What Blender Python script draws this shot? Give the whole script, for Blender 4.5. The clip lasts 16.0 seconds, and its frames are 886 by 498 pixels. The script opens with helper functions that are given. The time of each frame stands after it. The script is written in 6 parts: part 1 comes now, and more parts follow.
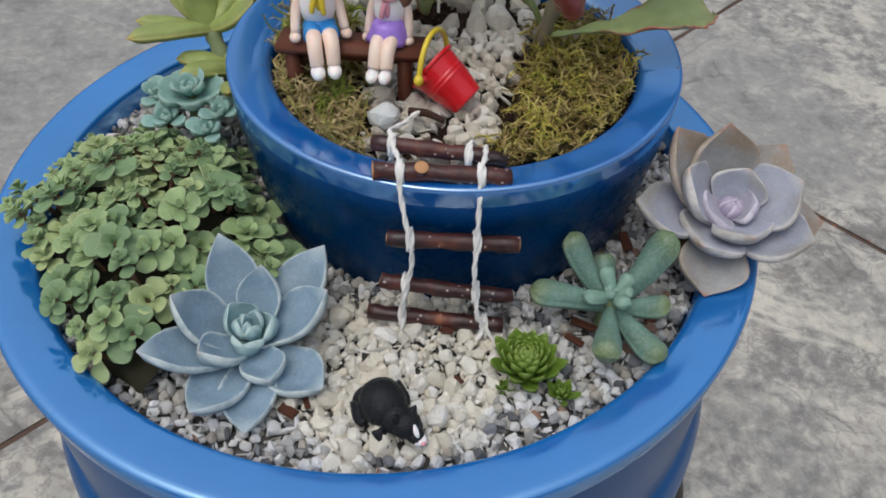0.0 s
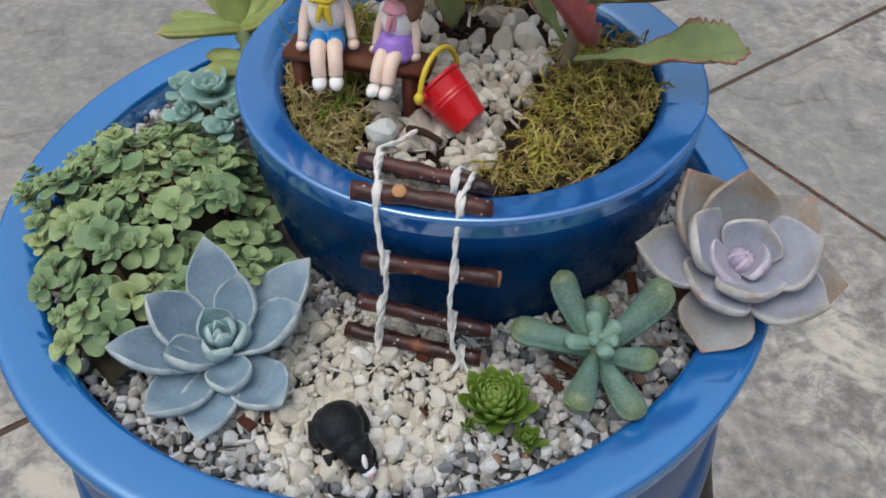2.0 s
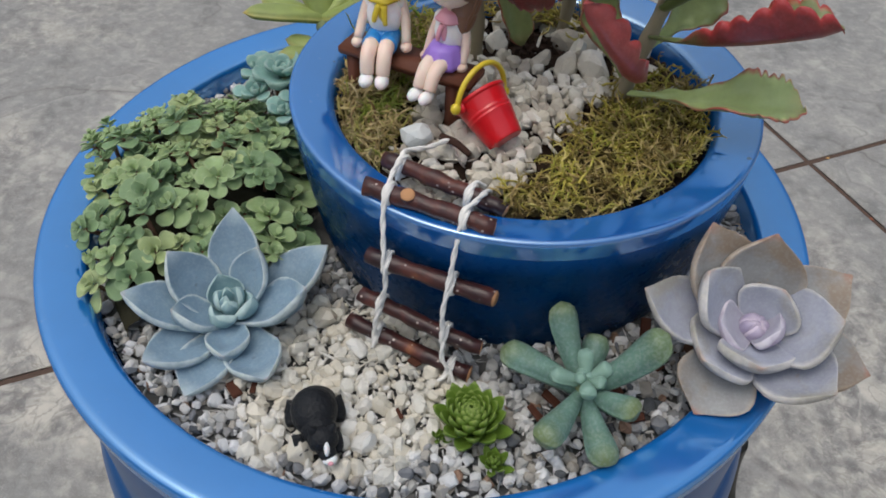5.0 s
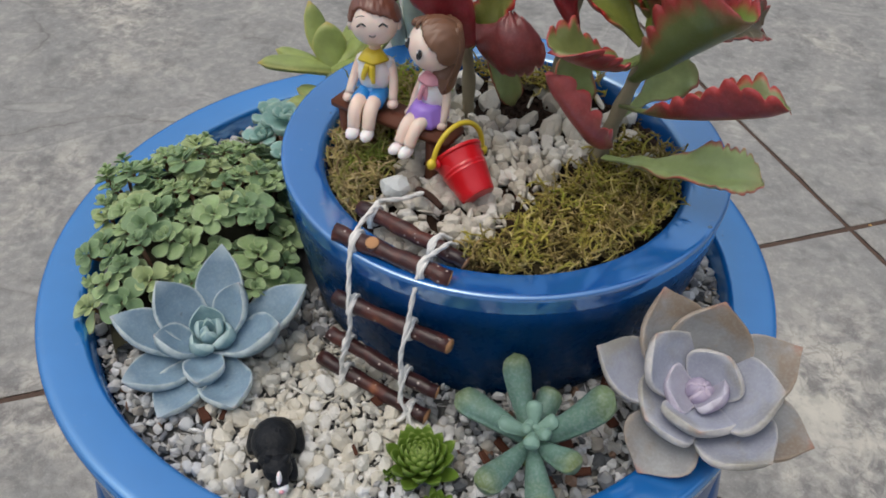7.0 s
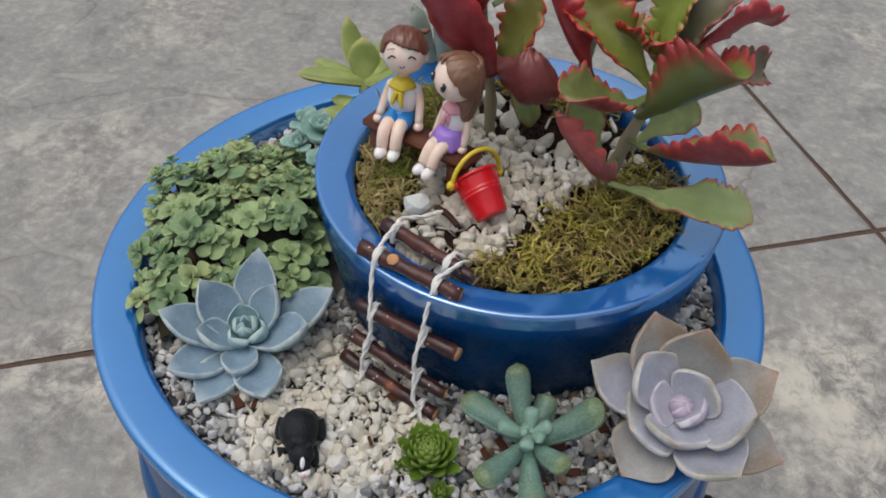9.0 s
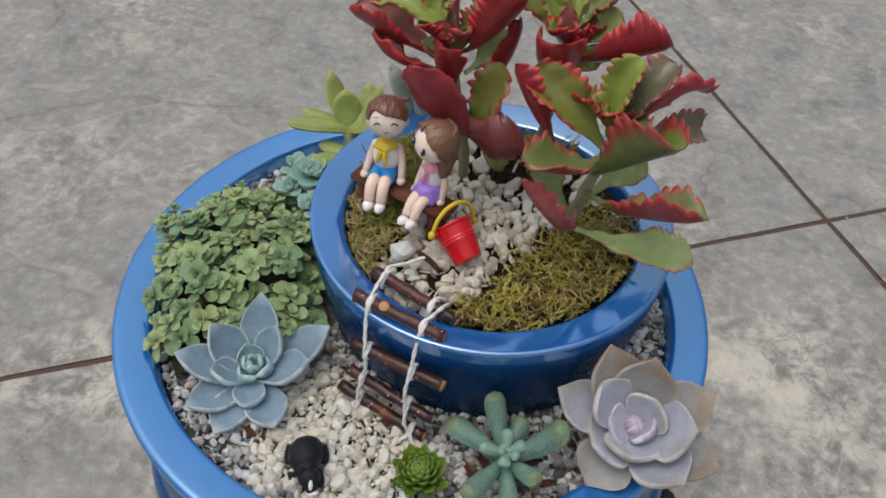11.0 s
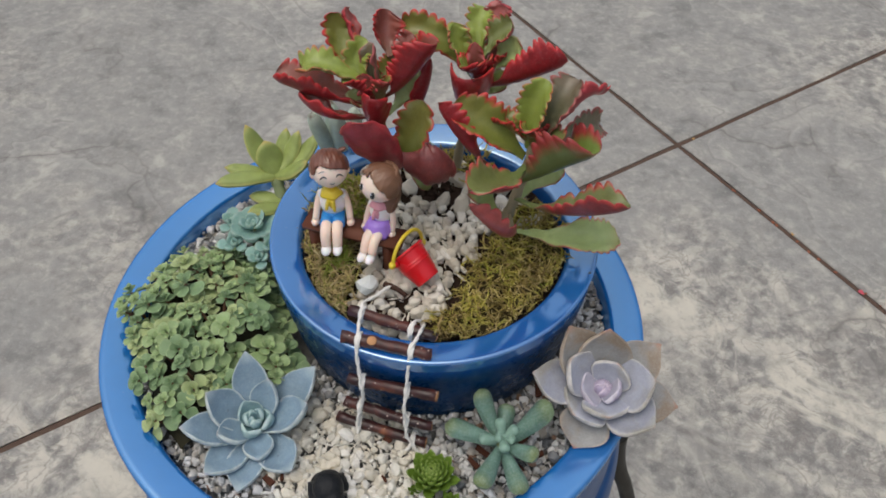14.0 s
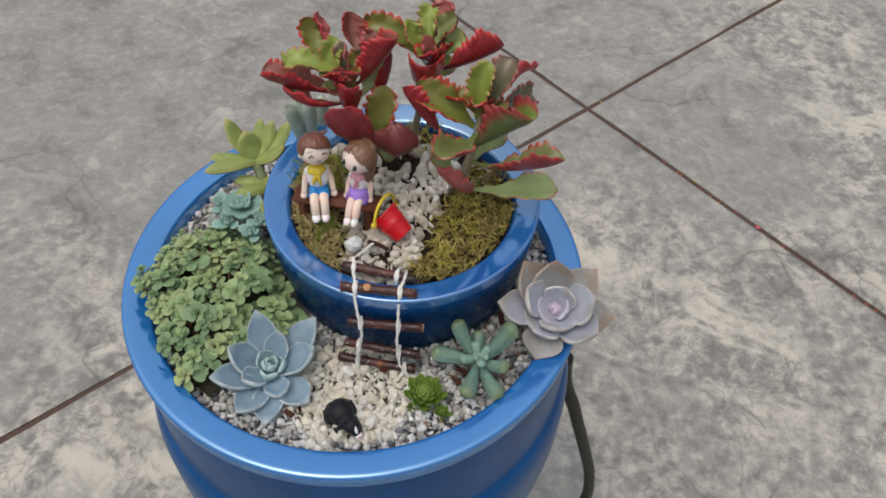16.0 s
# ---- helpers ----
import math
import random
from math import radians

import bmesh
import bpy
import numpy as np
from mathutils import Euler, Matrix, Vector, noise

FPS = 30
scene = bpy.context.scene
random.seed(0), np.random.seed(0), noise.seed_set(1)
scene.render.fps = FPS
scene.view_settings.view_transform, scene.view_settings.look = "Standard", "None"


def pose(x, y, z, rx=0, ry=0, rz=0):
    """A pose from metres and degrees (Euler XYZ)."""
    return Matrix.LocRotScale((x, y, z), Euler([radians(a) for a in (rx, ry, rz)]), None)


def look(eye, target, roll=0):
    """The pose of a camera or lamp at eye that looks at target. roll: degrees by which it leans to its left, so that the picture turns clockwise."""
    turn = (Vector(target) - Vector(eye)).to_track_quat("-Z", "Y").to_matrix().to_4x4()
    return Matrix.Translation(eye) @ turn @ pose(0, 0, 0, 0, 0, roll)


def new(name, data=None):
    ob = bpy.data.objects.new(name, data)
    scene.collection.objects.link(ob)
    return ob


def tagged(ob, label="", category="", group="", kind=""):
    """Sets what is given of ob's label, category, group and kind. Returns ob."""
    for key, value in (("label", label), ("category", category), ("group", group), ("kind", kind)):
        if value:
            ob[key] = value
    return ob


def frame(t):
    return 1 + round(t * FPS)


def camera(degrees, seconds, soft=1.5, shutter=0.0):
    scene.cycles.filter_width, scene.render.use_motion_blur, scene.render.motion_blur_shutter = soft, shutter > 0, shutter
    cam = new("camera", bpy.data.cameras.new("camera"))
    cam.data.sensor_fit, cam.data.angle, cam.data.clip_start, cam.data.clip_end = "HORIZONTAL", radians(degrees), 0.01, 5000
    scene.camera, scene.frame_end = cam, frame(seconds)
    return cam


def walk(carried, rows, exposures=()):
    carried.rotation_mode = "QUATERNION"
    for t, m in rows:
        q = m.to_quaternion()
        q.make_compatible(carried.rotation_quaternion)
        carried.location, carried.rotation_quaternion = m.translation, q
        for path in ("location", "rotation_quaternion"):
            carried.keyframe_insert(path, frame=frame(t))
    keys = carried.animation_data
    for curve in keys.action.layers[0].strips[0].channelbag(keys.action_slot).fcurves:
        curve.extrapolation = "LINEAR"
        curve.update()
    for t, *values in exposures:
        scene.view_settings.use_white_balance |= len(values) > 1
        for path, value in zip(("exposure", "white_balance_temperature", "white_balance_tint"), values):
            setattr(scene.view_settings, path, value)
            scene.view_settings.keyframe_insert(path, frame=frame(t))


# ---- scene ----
# The camera: seconds, place in metres, turn in degrees. The pot's middle is at the origin, the paving at z = 0.
cam = camera(60.20, 16.0, soft=1.8)
ROWS = [
    (0.0, 0.0205, -0.2521, 0.7465, 44.21, -1.54, 0.00),
    (0.5, 0.0279, -0.2434, 0.7446, 44.02, -1.57, 4.30),
    (1.0, 0.0392, -0.2398, 0.7434, 43.36, -1.42, 7.08),
    (1.5, 0.0524, -0.2374, 0.7455, 43.58, -0.87, 8.34),
    (2.0, 0.0575, -0.2351, 0.7480, 43.71, -0.46, 8.81),
    (2.5, 0.0504, -0.2382, 0.7488, 43.84, -0.44, 9.15),
    (3.0, 0.0425, -0.2397, 0.7502, 43.76, -0.71, 10.38),
    (3.5, 0.0586, -0.2314, 0.7470, 43.51, -1.04, 13.03),
    (4.0, 0.0819, -0.2283, 0.7463, 43.43, -1.31, 16.24),
    (4.2, 0.0821, -0.2288, 0.7459, 43.27, -1.39, 17.67),
    (6.3, 0.1157, -0.2228, 0.7618, 46.72, -1.41, 25.75),
    (6.5, 0.1169, -0.2231, 0.7625, 46.94, -1.42, 26.21),
    (7.0, 0.1229, -0.2223, 0.7631, 47.14, -1.43, 27.15),
    (7.5, 0.1240, -0.2183, 0.7594, 46.89, -1.49, 28.35),
    (8.0, 0.1233, -0.2159, 0.7626, 46.15, -1.49, 29.64),
    (8.5, 0.1258, -0.2238, 0.7758, 45.43, -1.54, 30.51),
    (8.7, 0.1306, -0.2257, 0.7846, 45.22, -1.62, 30.61),
    (10.8, 0.1327, -0.2407, 0.8383, 43.83, -2.22, 28.52),
    (11.0, 0.1315, -0.2410, 0.8460, 43.80, -2.13, 27.89),
    (11.5, 0.1225, -0.2479, 0.8678, 43.81, -1.94, 25.75),
    (12.0, 0.1141, -0.2554, 0.8741, 43.70, -1.64, 23.21),
    (12.5, 0.1023, -0.2582, 0.8775, 43.44, -1.26, 20.44),
    (13.0, 0.1054, -0.2554, 0.8678, 42.97, -0.86, 17.54),
    (13.5, 0.1018, -0.2571, 0.8747, 42.45, -0.64, 14.74),
    (14.0, 0.0929, -0.2634, 0.8924, 41.94, -0.68, 12.11),
    (14.5, 0.0874, -0.2834, 0.9111, 41.44, -0.94, 9.61),
    (15.0, 0.0778, -0.3020, 0.9311, 41.01, -1.27, 7.47),
    (15.5, 0.0736, -0.3211, 0.9434, 40.71, -1.49, 5.63),
    (16.0, 0.0724, -0.3324, 0.9444, 40.56, -1.64, 4.19),
]
SKY, SUN = 0.108, 0.68
walk(cam, [(t, pose(*row)) for t, *row in ROWS], [(0, -0.02, 5800, 5), (4.2, -0.02, 5800, 5), (7, -0.04, 5920, 5.5), (12, -0.02, 6010, 5.5), (16, 0.01, 6060, 5.5)])

# ---- world, sun, large lights ----
world = bpy.data.worlds.new("overcast_sky")
scene.world = world
world.use_nodes = True
wn = world.node_tree
sky = wn.nodes.new("ShaderNodeTexSky")
sky.sky_type = "NISHITA"
sky.sun_disc = False
sky.sun_elevation = radians(74)
sky.sun_rotation = radians(225)
sky.dust_density = 9.0
sky.air_density = 1.0
sky.ozone_density = 0.6
wn.links.new(sky.outputs[0], wn.nodes["Background"].inputs[0])
wn.nodes["Background"].inputs[1].default_value = SKY
sun_data = bpy.data.lights.new("sun", "SUN")
sun_data.energy = SUN
sun_data.angle = radians(150)
sun_data.color = (1.0, 0.97, 0.93)
sun = new("sun", sun_data)
sun.matrix_world = look((-0.9, -0.9, 5.0), (0, 0, 0.5))

# ---- helpers of this scene ----


def mesh(name, verts, faces, smooth=True, uvs=None, mats=(), slots=None):
    me = bpy.data.meshes.new(name)
    me.from_pydata([tuple(v) for v in verts], [], [tuple(f) for f in faces])
    if smooth:
        me.polygons.foreach_set("use_smooth", [True] * len(me.polygons))
    if uvs is not None:
        layer = me.uv_layers.new(name="UVMap")
        flat = np.asarray(uvs, float)[[v for f in faces for v in f]]
        layer.data.foreach_set("uv", flat.ravel())
    for m in mats:
        me.materials.append(m)
    if slots is not None:
        me.polygons.foreach_set("material_index", list(slots))
    me.update()
    return me


def thing(name, label, category, place=(0, 0, 0), group="", kind=""):
    ob = new(name)
    ob.location = place
    ob.empty_display_size = 0.01
    return tagged(ob, label, category, group, kind)


def put(name, me, parent=None, m=None, label="", kind=""):
    """A mesh object at the world pose m, under a thing or a part."""
    ob = new(name, me)
    m = m or Matrix.Identity(4)
    if parent is not None:
        ob.parent = parent
        base = Matrix.Identity(4)
        p = parent
        while p is not None:
            base = p.matrix_basis @ base
            p = p.parent
        ob.matrix_basis = base.inverted() @ m
    else:
        ob.matrix_basis = m
    return tagged(ob, label, kind=kind)


def mesh_bm(bm, name, mats=(), smooth=True):
    me = bpy.data.meshes.new(name)
    bm.to_mesh(me)
    bm.free()
    for m in mats:
        me.materials.append(m)
    if smooth:
        me.polygons.foreach_set("use_smooth", [True] * len(me.polygons))
    return me


def lathe(name, profile, segs, mat, wob=0.0):
    """A turned body from (radius, height) pairs, outside going round to the inside."""
    verts, faces = [], []
    n = len(profile)
    for s in range(segs):
        a = 2 * math.pi * s / segs
        for r, z in profile:
            rr = r * (1 + wob * math.sin(3 * a + 1))
            verts.append((rr * math.cos(a), rr * math.sin(a), z))
    for s in range(segs):
        b = (s + 1) % segs
        for k in range(n - 1):
            faces.append((s * n + k, b * n + k, b * n + k + 1, s * n + k + 1))
    return mesh(name, verts, faces, mats=[mat])


def rounded(points, steps=5):
    """A profile with its corners (radius, height, rounding) turned into arcs."""
    out = []
    for i, (r, z, c) in enumerate(points):
        if c <= 0 or i in (0, len(points) - 1):
            out.append((r, z))
            continue
        p = Vector((r, z))
        before, after = Vector(points[i - 1][:2]) - p, Vector(points[i + 1][:2]) - p
        a = before.normalized() * min(c, before.length * 0.48) + p
        b = after.normalized() * min(c, after.length * 0.48) + p
        for k in range(steps + 1):
            t = k / steps
            q = a * (1 - t) ** 2 + p * 2 * t * (1 - t) + b * t * t
            out.append((q.x, q.y))
    return out


def tube_data(path, radius, sides=8, caps=True):
    """Vertices and faces of a tube along a path; radius is a number or one for each point."""
    path = [Vector(p) for p in path]
    n = len(path)
    rad = [radius] * n if isinstance(radius, (int, float)) else list(radius)
    verts, faces = [], []
    side = None
    for i, p in enumerate(path):
        d = (path[min(i + 1, n - 1)] - path[max(i - 1, 0)]).normalized()
        if side is None:
            side = d.orthogonal().normalized()
        side = (side - d * side.dot(d)).normalized()
        up = d.cross(side)
        for k in range(sides):
            a = 2 * math.pi * k / sides
            verts.append(p + (side * math.cos(a) + up * math.sin(a)) * rad[i])
    for i in range(n - 1):
        for k in range(sides):
            j = (k + 1) % sides
            faces.append((i * sides + k, i * sides + j, (i + 1) * sides + j, (i + 1) * sides + k))
    if caps:
        faces.append(tuple(range(sides - 1, -1, -1)))
        faces.append(tuple((n - 1) * sides + k for k in range(sides)))
    return verts, faces


def spline(points, steps=8):
    """Points along a smooth curve through the given ones."""
    p = [Vector(q) for q in points]
    p = [p[0] * 2 - p[1]] + p + [p[-1] * 2 - p[-2]]
    out = []
    for i in range(1, len(p) - 2):
        for k in range(steps):
            t = k / steps
            out.append(0.5 * ((2 * p[i]) + (p[i + 1] - p[i - 1]) * t + (2 * p[i - 1] - 5 * p[i] + 4 * p[i + 1] - p[i + 2]) * t * t
                              + (3 * p[i] - p[i - 1] - 3 * p[i + 1] + p[i + 2]) * t ** 3))
    out.append(p[-2])
    return out


def joined(pieces):
    """One list of vertices and faces from several."""
    verts, faces = [], []
    for v, f in pieces:
        o = len(verts)
        verts += list(v)
        faces += [tuple(i + o for i in q) for q in f]
    return verts, faces


# ---- materials ----


class Nodes:
    """Short names for building a node material."""

    def __init__(self, name):
        self.mat = bpy.data.materials.new(name)
        self.mat.use_nodes = True
        self.tree = self.mat.node_tree
        self.bsdf = self.tree.nodes["Principled BSDF"]
        self.coord = self.tree.nodes.new("ShaderNodeTexCoord")

    def node(self, kind, **sockets):
        nd = self.tree.nodes.new(kind)
        for key, value in sockets.items():
            self.set(nd.inputs[key.replace("_", " ")], value)
        return nd

    def set(self, socket, value):
        if isinstance(value, bpy.types.NodeSocket):
            self.tree.links.new(value, socket)
        else:
            socket.default_value = value

    def noise(self, scale, detail=4.0, rough=0.55, distort=0.0, space="Object"):
        nd = self.node("ShaderNodeTexNoise", Vector=self.coord.outputs[space], Scale=scale, Detail=detail, Roughness=rough, Distortion=distort)
        return nd.outputs[0]

    def voronoi(self, scale, feature="F1", space="Object"):
        nd = self.node("ShaderNodeTexVoronoi", Vector=self.coord.outputs[space], Scale=scale)
        nd.feature = feature
        return nd.outputs[0]

    def ramp(self, fac, stops):
        nd = self.node("ShaderNodeValToRGB", Fac=fac)
        el = nd.color_ramp.elements
        while len(el) < len(stops):
            el.new(0.5)
        for e, (pos, col) in zip(el, stops):
            e.position = pos
            e.color = (*col, 1) if len(col) == 3 else col
        return nd.outputs[0]

    def value(self, fac, lo, hi, a=0.0, b=1.0):
        nd = self.node("ShaderNodeMapRange")
        for i, v in enumerate((fac, lo, hi, a, b)):
            self.set(nd.inputs[i], v)
        return nd.outputs[0]

    def math(self, op, a, b=0.0):
        nd = self.node("ShaderNodeMath")
        nd.operation = op
        self.set(nd.inputs[0], a)
        self.set(nd.inputs[1], b)
        return nd.outputs[0]

    def mix(self, fac, a, b, blend="MIX"):
        nd = self.node("ShaderNodeMix")
        nd.data_type = "RGBA"
        nd.blend_type = blend
        self.set(nd.inputs[0], fac)
        self.set(nd.inputs[6], (*a, 1) if isinstance(a, tuple) else a)
        self.set(nd.inputs[7], (*b, 1) if isinstance(b, tuple) else b)
        return nd.outputs[2]

    def bump(self, height, strength, distance):
        nd = self.node("ShaderNodeBump", Height=height, Strength=strength, Distance=distance)
        self.set(self.bsdf.inputs["Normal"], nd.outputs[0])

    def uv(self):
        nd = self.node("ShaderNodeUVMap")
        sep = self.node("ShaderNodeSeparateXYZ", Vector=nd.outputs[0])
        return sep.outputs[0], sep.outputs[1]

    def random(self):
        return self.node("ShaderNodeObjectInfo").outputs["Random"]

    def island(self):
        return self.node("ShaderNodeNewGeometry").outputs["Random Per Island"]

    def done(self, **kw):
        kw.setdefault("Specular_IOR_Level", 0.2 if "Coat_Weight" not in kw else 0.5)
        for key, value in kw.items():
            s = self.bsdf.inputs[key.replace("_", " ")]
            self.set(s, (*value, 1) if s.type == "RGBA" and isinstance(value, tuple) and len(value) == 3 else value)
        return self.mat


def plain(name, col, rough=0.5, scale=300.0, vary=0.15, bump=0.0, **kw):
    """A coloured surface with fine and coarse variation and light relief."""
    n = Nodes(name)
    f = n.noise(scale, 5)
    g = n.noise(scale * 0.12, 3)
    dark = tuple(c * (1 - vary) for c in col)
    light = tuple(min(1, c * (1 + vary)) for c in col)
    c = n.mix(n.value(g, 0.3, 0.7), n.mix(f, dark, light), col)
    if bump:
        n.bump(f, bump, 0.0006)
    return n.done(Base_Color=c, Roughness=n.value(g, 0.3, 0.7, rough * 0.85, min(1, rough * 1.15)), **kw)


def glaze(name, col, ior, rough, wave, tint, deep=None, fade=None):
    """Glossy enamel-like blue glaze with a slight waviness, pinholes and a few pale specks; below a height, deep puts
    shade into the colour.
    """
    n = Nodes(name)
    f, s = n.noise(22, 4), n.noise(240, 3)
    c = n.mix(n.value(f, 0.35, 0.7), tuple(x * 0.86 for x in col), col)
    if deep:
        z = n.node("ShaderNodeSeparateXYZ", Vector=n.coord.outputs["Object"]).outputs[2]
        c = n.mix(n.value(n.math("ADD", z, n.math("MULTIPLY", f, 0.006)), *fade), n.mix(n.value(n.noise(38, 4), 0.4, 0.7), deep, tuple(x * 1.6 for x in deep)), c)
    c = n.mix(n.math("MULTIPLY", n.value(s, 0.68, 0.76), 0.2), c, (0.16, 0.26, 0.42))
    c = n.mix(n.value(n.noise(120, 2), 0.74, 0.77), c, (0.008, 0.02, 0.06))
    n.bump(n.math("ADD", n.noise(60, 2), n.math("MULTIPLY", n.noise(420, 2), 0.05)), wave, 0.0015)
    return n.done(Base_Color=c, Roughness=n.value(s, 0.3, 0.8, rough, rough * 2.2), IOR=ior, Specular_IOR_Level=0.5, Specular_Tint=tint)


GLAZE = glaze("blue_glaze", (0.018, 0.165, 0.55), 3.5, 0.07, 0.04, (0.56, 0.83, 1.0))
GLAZE_LIP = glaze("blue_glaze_lip", (0.014, 0.140, 0.51), 3.9, 0.07, 0.05, (0.66, 0.87, 1.0))
# Wall of the upper pot: shade below its lip is painted in by height.
GLAZE_IN = glaze("blue_glaze_shaded_wall", (0.013, 0.105, 0.38), 1.28, 0.2, 0.03, (0.3, 0.65, 1.0), (0.0006, 0.025, 0.088), (0.568, 0.584))


def slate():
    n = Nodes("glaze_lower_body")
    f = n.noise(14, 5, 0.6)
    c = n.mix(n.value(f, 0.3, 0.7), (0.009, 0.062, 0.195), (0.016, 0.098, 0.29))
    n.bump(n.noise(60, 3), 0.06, 0.001)
    return n.done(Base_Color=c, Roughness=0.28, IOR=1.36, Specular_Tint=(0.5, 0.75, 1.0))


SLATE = slate()


def concrete():
    """Stamped concrete: smooth greyish areas, mottled beige and dark patches, cracks, and faint ledges whose light and
    shade are painted.
    """
    n = Nodes("stamped_concrete")
    where = n.node("ShaderNodeNewGeometry").outputs["Position"]

    def field(scale, detail, rough, distort=0.0):
        return n.node("ShaderNodeTexNoise", Vector=where, Scale=scale, Detail=detail, Roughness=rough, Distortion=distort).outputs[0]

    big, mid, blot = field(1.9, 3, 0.5, 0.2), field(11, 5, 0.6, 0.3), field(52, 4, 0.52, 0.25)
    fine, grit = field(130, 5, 0.62), field(520, 3, 0.55)
    sep = n.node("ShaderNodeSeparateXYZ", Vector=where)
    across = n.math("SUBTRACT", sep.outputs[0], sep.outputs[1])
    worn = n.math("ADD", big, n.value(across, -0.75, 0.75, -0.19, 0.20))
    busy = n.value(worn, 0.35, 0.49, 0.15, 1.0)
    calm = n.ramp(mid, [(0.3, (0.198, 0.196, 0.187)), (0.5, (0.265, 0.259, 0.245)), (0.7, (0.326, 0.314, 0.288))])
    calm = n.mix(n.value(blot, 0.38, 0.64, 0.0, 0.22), calm, n.ramp(blot, [(0.4, (0.189, 0.185, 0.174)), (0.62, (0.451, 0.435, 0.391))]))
    beige = n.ramp(blot, [(0.31, (0.172, 0.165, 0.155)), (0.44, (0.240, 0.231, 0.214)), (0.55, (0.333, 0.316, 0.285)), (0.70, (0.539, 0.504, 0.435))])
    base = n.mix(n.math("MULTIPLY", busy, n.value(mid, 0.34, 0.52, 0.35, 1.0)), calm, beige)
    ragged = field(30, 6, 0.62, 0.6)
    busy = n.math("MULTIPLY", busy, n.value(field(4.6, 4, 0.55, 0.4), 0.40, 0.58, 0.25, 1.0))
    base = n.mix(n.math("MULTIPLY", busy, n.value(ragged, 0.50, 0.57, 0, 0.62)), base, (0.533, 0.497, 0.429))
    base = n.mix(n.math("MULTIPLY", busy, n.value(ragged, 0.46, 0.38, 0, 0.45)), base, (0.198, 0.187, 0.174))
    worn_off = field(12.5, 6, 0.64, 0.7)
    base = n.mix(n.math("MULTIPLY", busy, n.value(worn_off, 0.51, 0.58, 0, 0.85)), base, (0.550, 0.513, 0.440))
    base = n.mix(n.math("MULTIPLY", busy, n.value(worn_off, 0.45, 0.37, 0, 0.5)), base, (0.202, 0.187, 0.174))
    vein = n.math("ABSOLUTE", n.math("SUBTRACT", field(27, 4, 0.55, 0.9), 0.5))
    base = n.mix(n.math("MULTIPLY", n.value(vein, 0.004, 0.042, 0.55, 0.0), n.math("ADD", 0.3, n.math("MULTIPLY", busy, 0.7))), base, (0.172, 0.158, 0.146))
    bare = field(6.3, 6, 0.66, 0.8)
    base = n.mix(n.math("MULTIPLY", n.value(busy, 0.3, 0.9), n.value(bare, 0.535, 0.60, 0, 0.85)), base, (0.572, 0.536, 0.451))
    base = n.mix(n.value(mid, 0.60, 0.68, 0, 0.5), base, (0.484, 0.464, 0.413))
    base = n.mix(n.value(mid, 0.42, 0.34, 0, 0.4), base, (0.167, 0.161, 0.152))
    base = n.mix(n.value(fine, 0.42, 0.28, 0, 0.28), base, (0.132, 0.125, 0.119))
    base = n.mix(n.value(fine, 0.56, 0.70, 0, 0.25), base, (0.517, 0.501, 0.451))
    base = n.mix(n.value(grit, 0.5, 0.75, 0, 0.2), base, (0.528, 0.512, 0.473))
    warp = n.node("ShaderNodeTexNoise", Vector=where, Scale=3.0, Detail=5.0)
    vm = n.node("ShaderNodeVectorMath")
    vm.operation = "MULTIPLY_ADD"
    n.set(vm.inputs[0], warp.outputs["Color"])
    vm.inputs[1].default_value = (0.420, 0.420, 0.420)
    n.set(vm.inputs[2], where)
    seam = n.node("ShaderNodeTexVoronoi", Scale=2.3)
    n.set(seam.inputs["Vector"], vm.outputs[0])
    seam.feature = "DISTANCE_TO_EDGE"
    here = n.value(field(3.3, 3, 0.5), 0.46, 0.60)
    crack = n.math("MULTIPLY", n.value(seam.outputs[0], 0.0, 0.010, 1.0, 0.0), here)
    # Soft shade along the cracks, put into the colour.
    shade = n.math("MULTIPLY", n.value(seam.outputs[0], 0.0, 0.06, 0.7, 0.0), here)
    base = n.mix(n.math("MULTIPLY", crack, 0.5), n.mix(n.math("MULTIPLY", shade, 0.5), base, (0.167, 0.158, 0.147)), (0.114, 0.108, 0.100))
    # Ledges in colour only: a painted lit edge and a thin shadow line.
    ledge = field(2.3, 4, 0.5, 0.9)
    shown = n.value(field(3.1, 2, 0.5), 0.45, 0.58)
    for level in (0.44, 0.55):
        off = n.math("ABSOLUTE", n.math("SUBTRACT", ledge, level))
        base = n.mix(n.math("MULTIPLY", n.value(n.math("SUBTRACT", ledge, level), 0.0, 0.035, 0.30, 0.0), n.math("MULTIPLY", shown, n.value(ledge, level - 0.001, level + 0.001))), base, (0.506, 0.484, 0.440))
        base = n.mix(n.math("MULTIPLY", n.value(off, 0.0010, 0.0075, 0.34, 0.0), shown), base, (0.167, 0.156, 0.145))
    h = n.math("ADD", n.math("MULTIPLY", blot, 0.7), n.math("MULTIPLY", fine, 0.5))
    h = n.math("SUBTRACT", h, n.math("MULTIPLY", crack, 0.4))
    n.bump(h, 0.24, 0.005)
    return n.done(Base_Color=base, Roughness=n.value(mid, 0.3, 0.7, 0.75, 0.9))


CONCRETE = concrete()


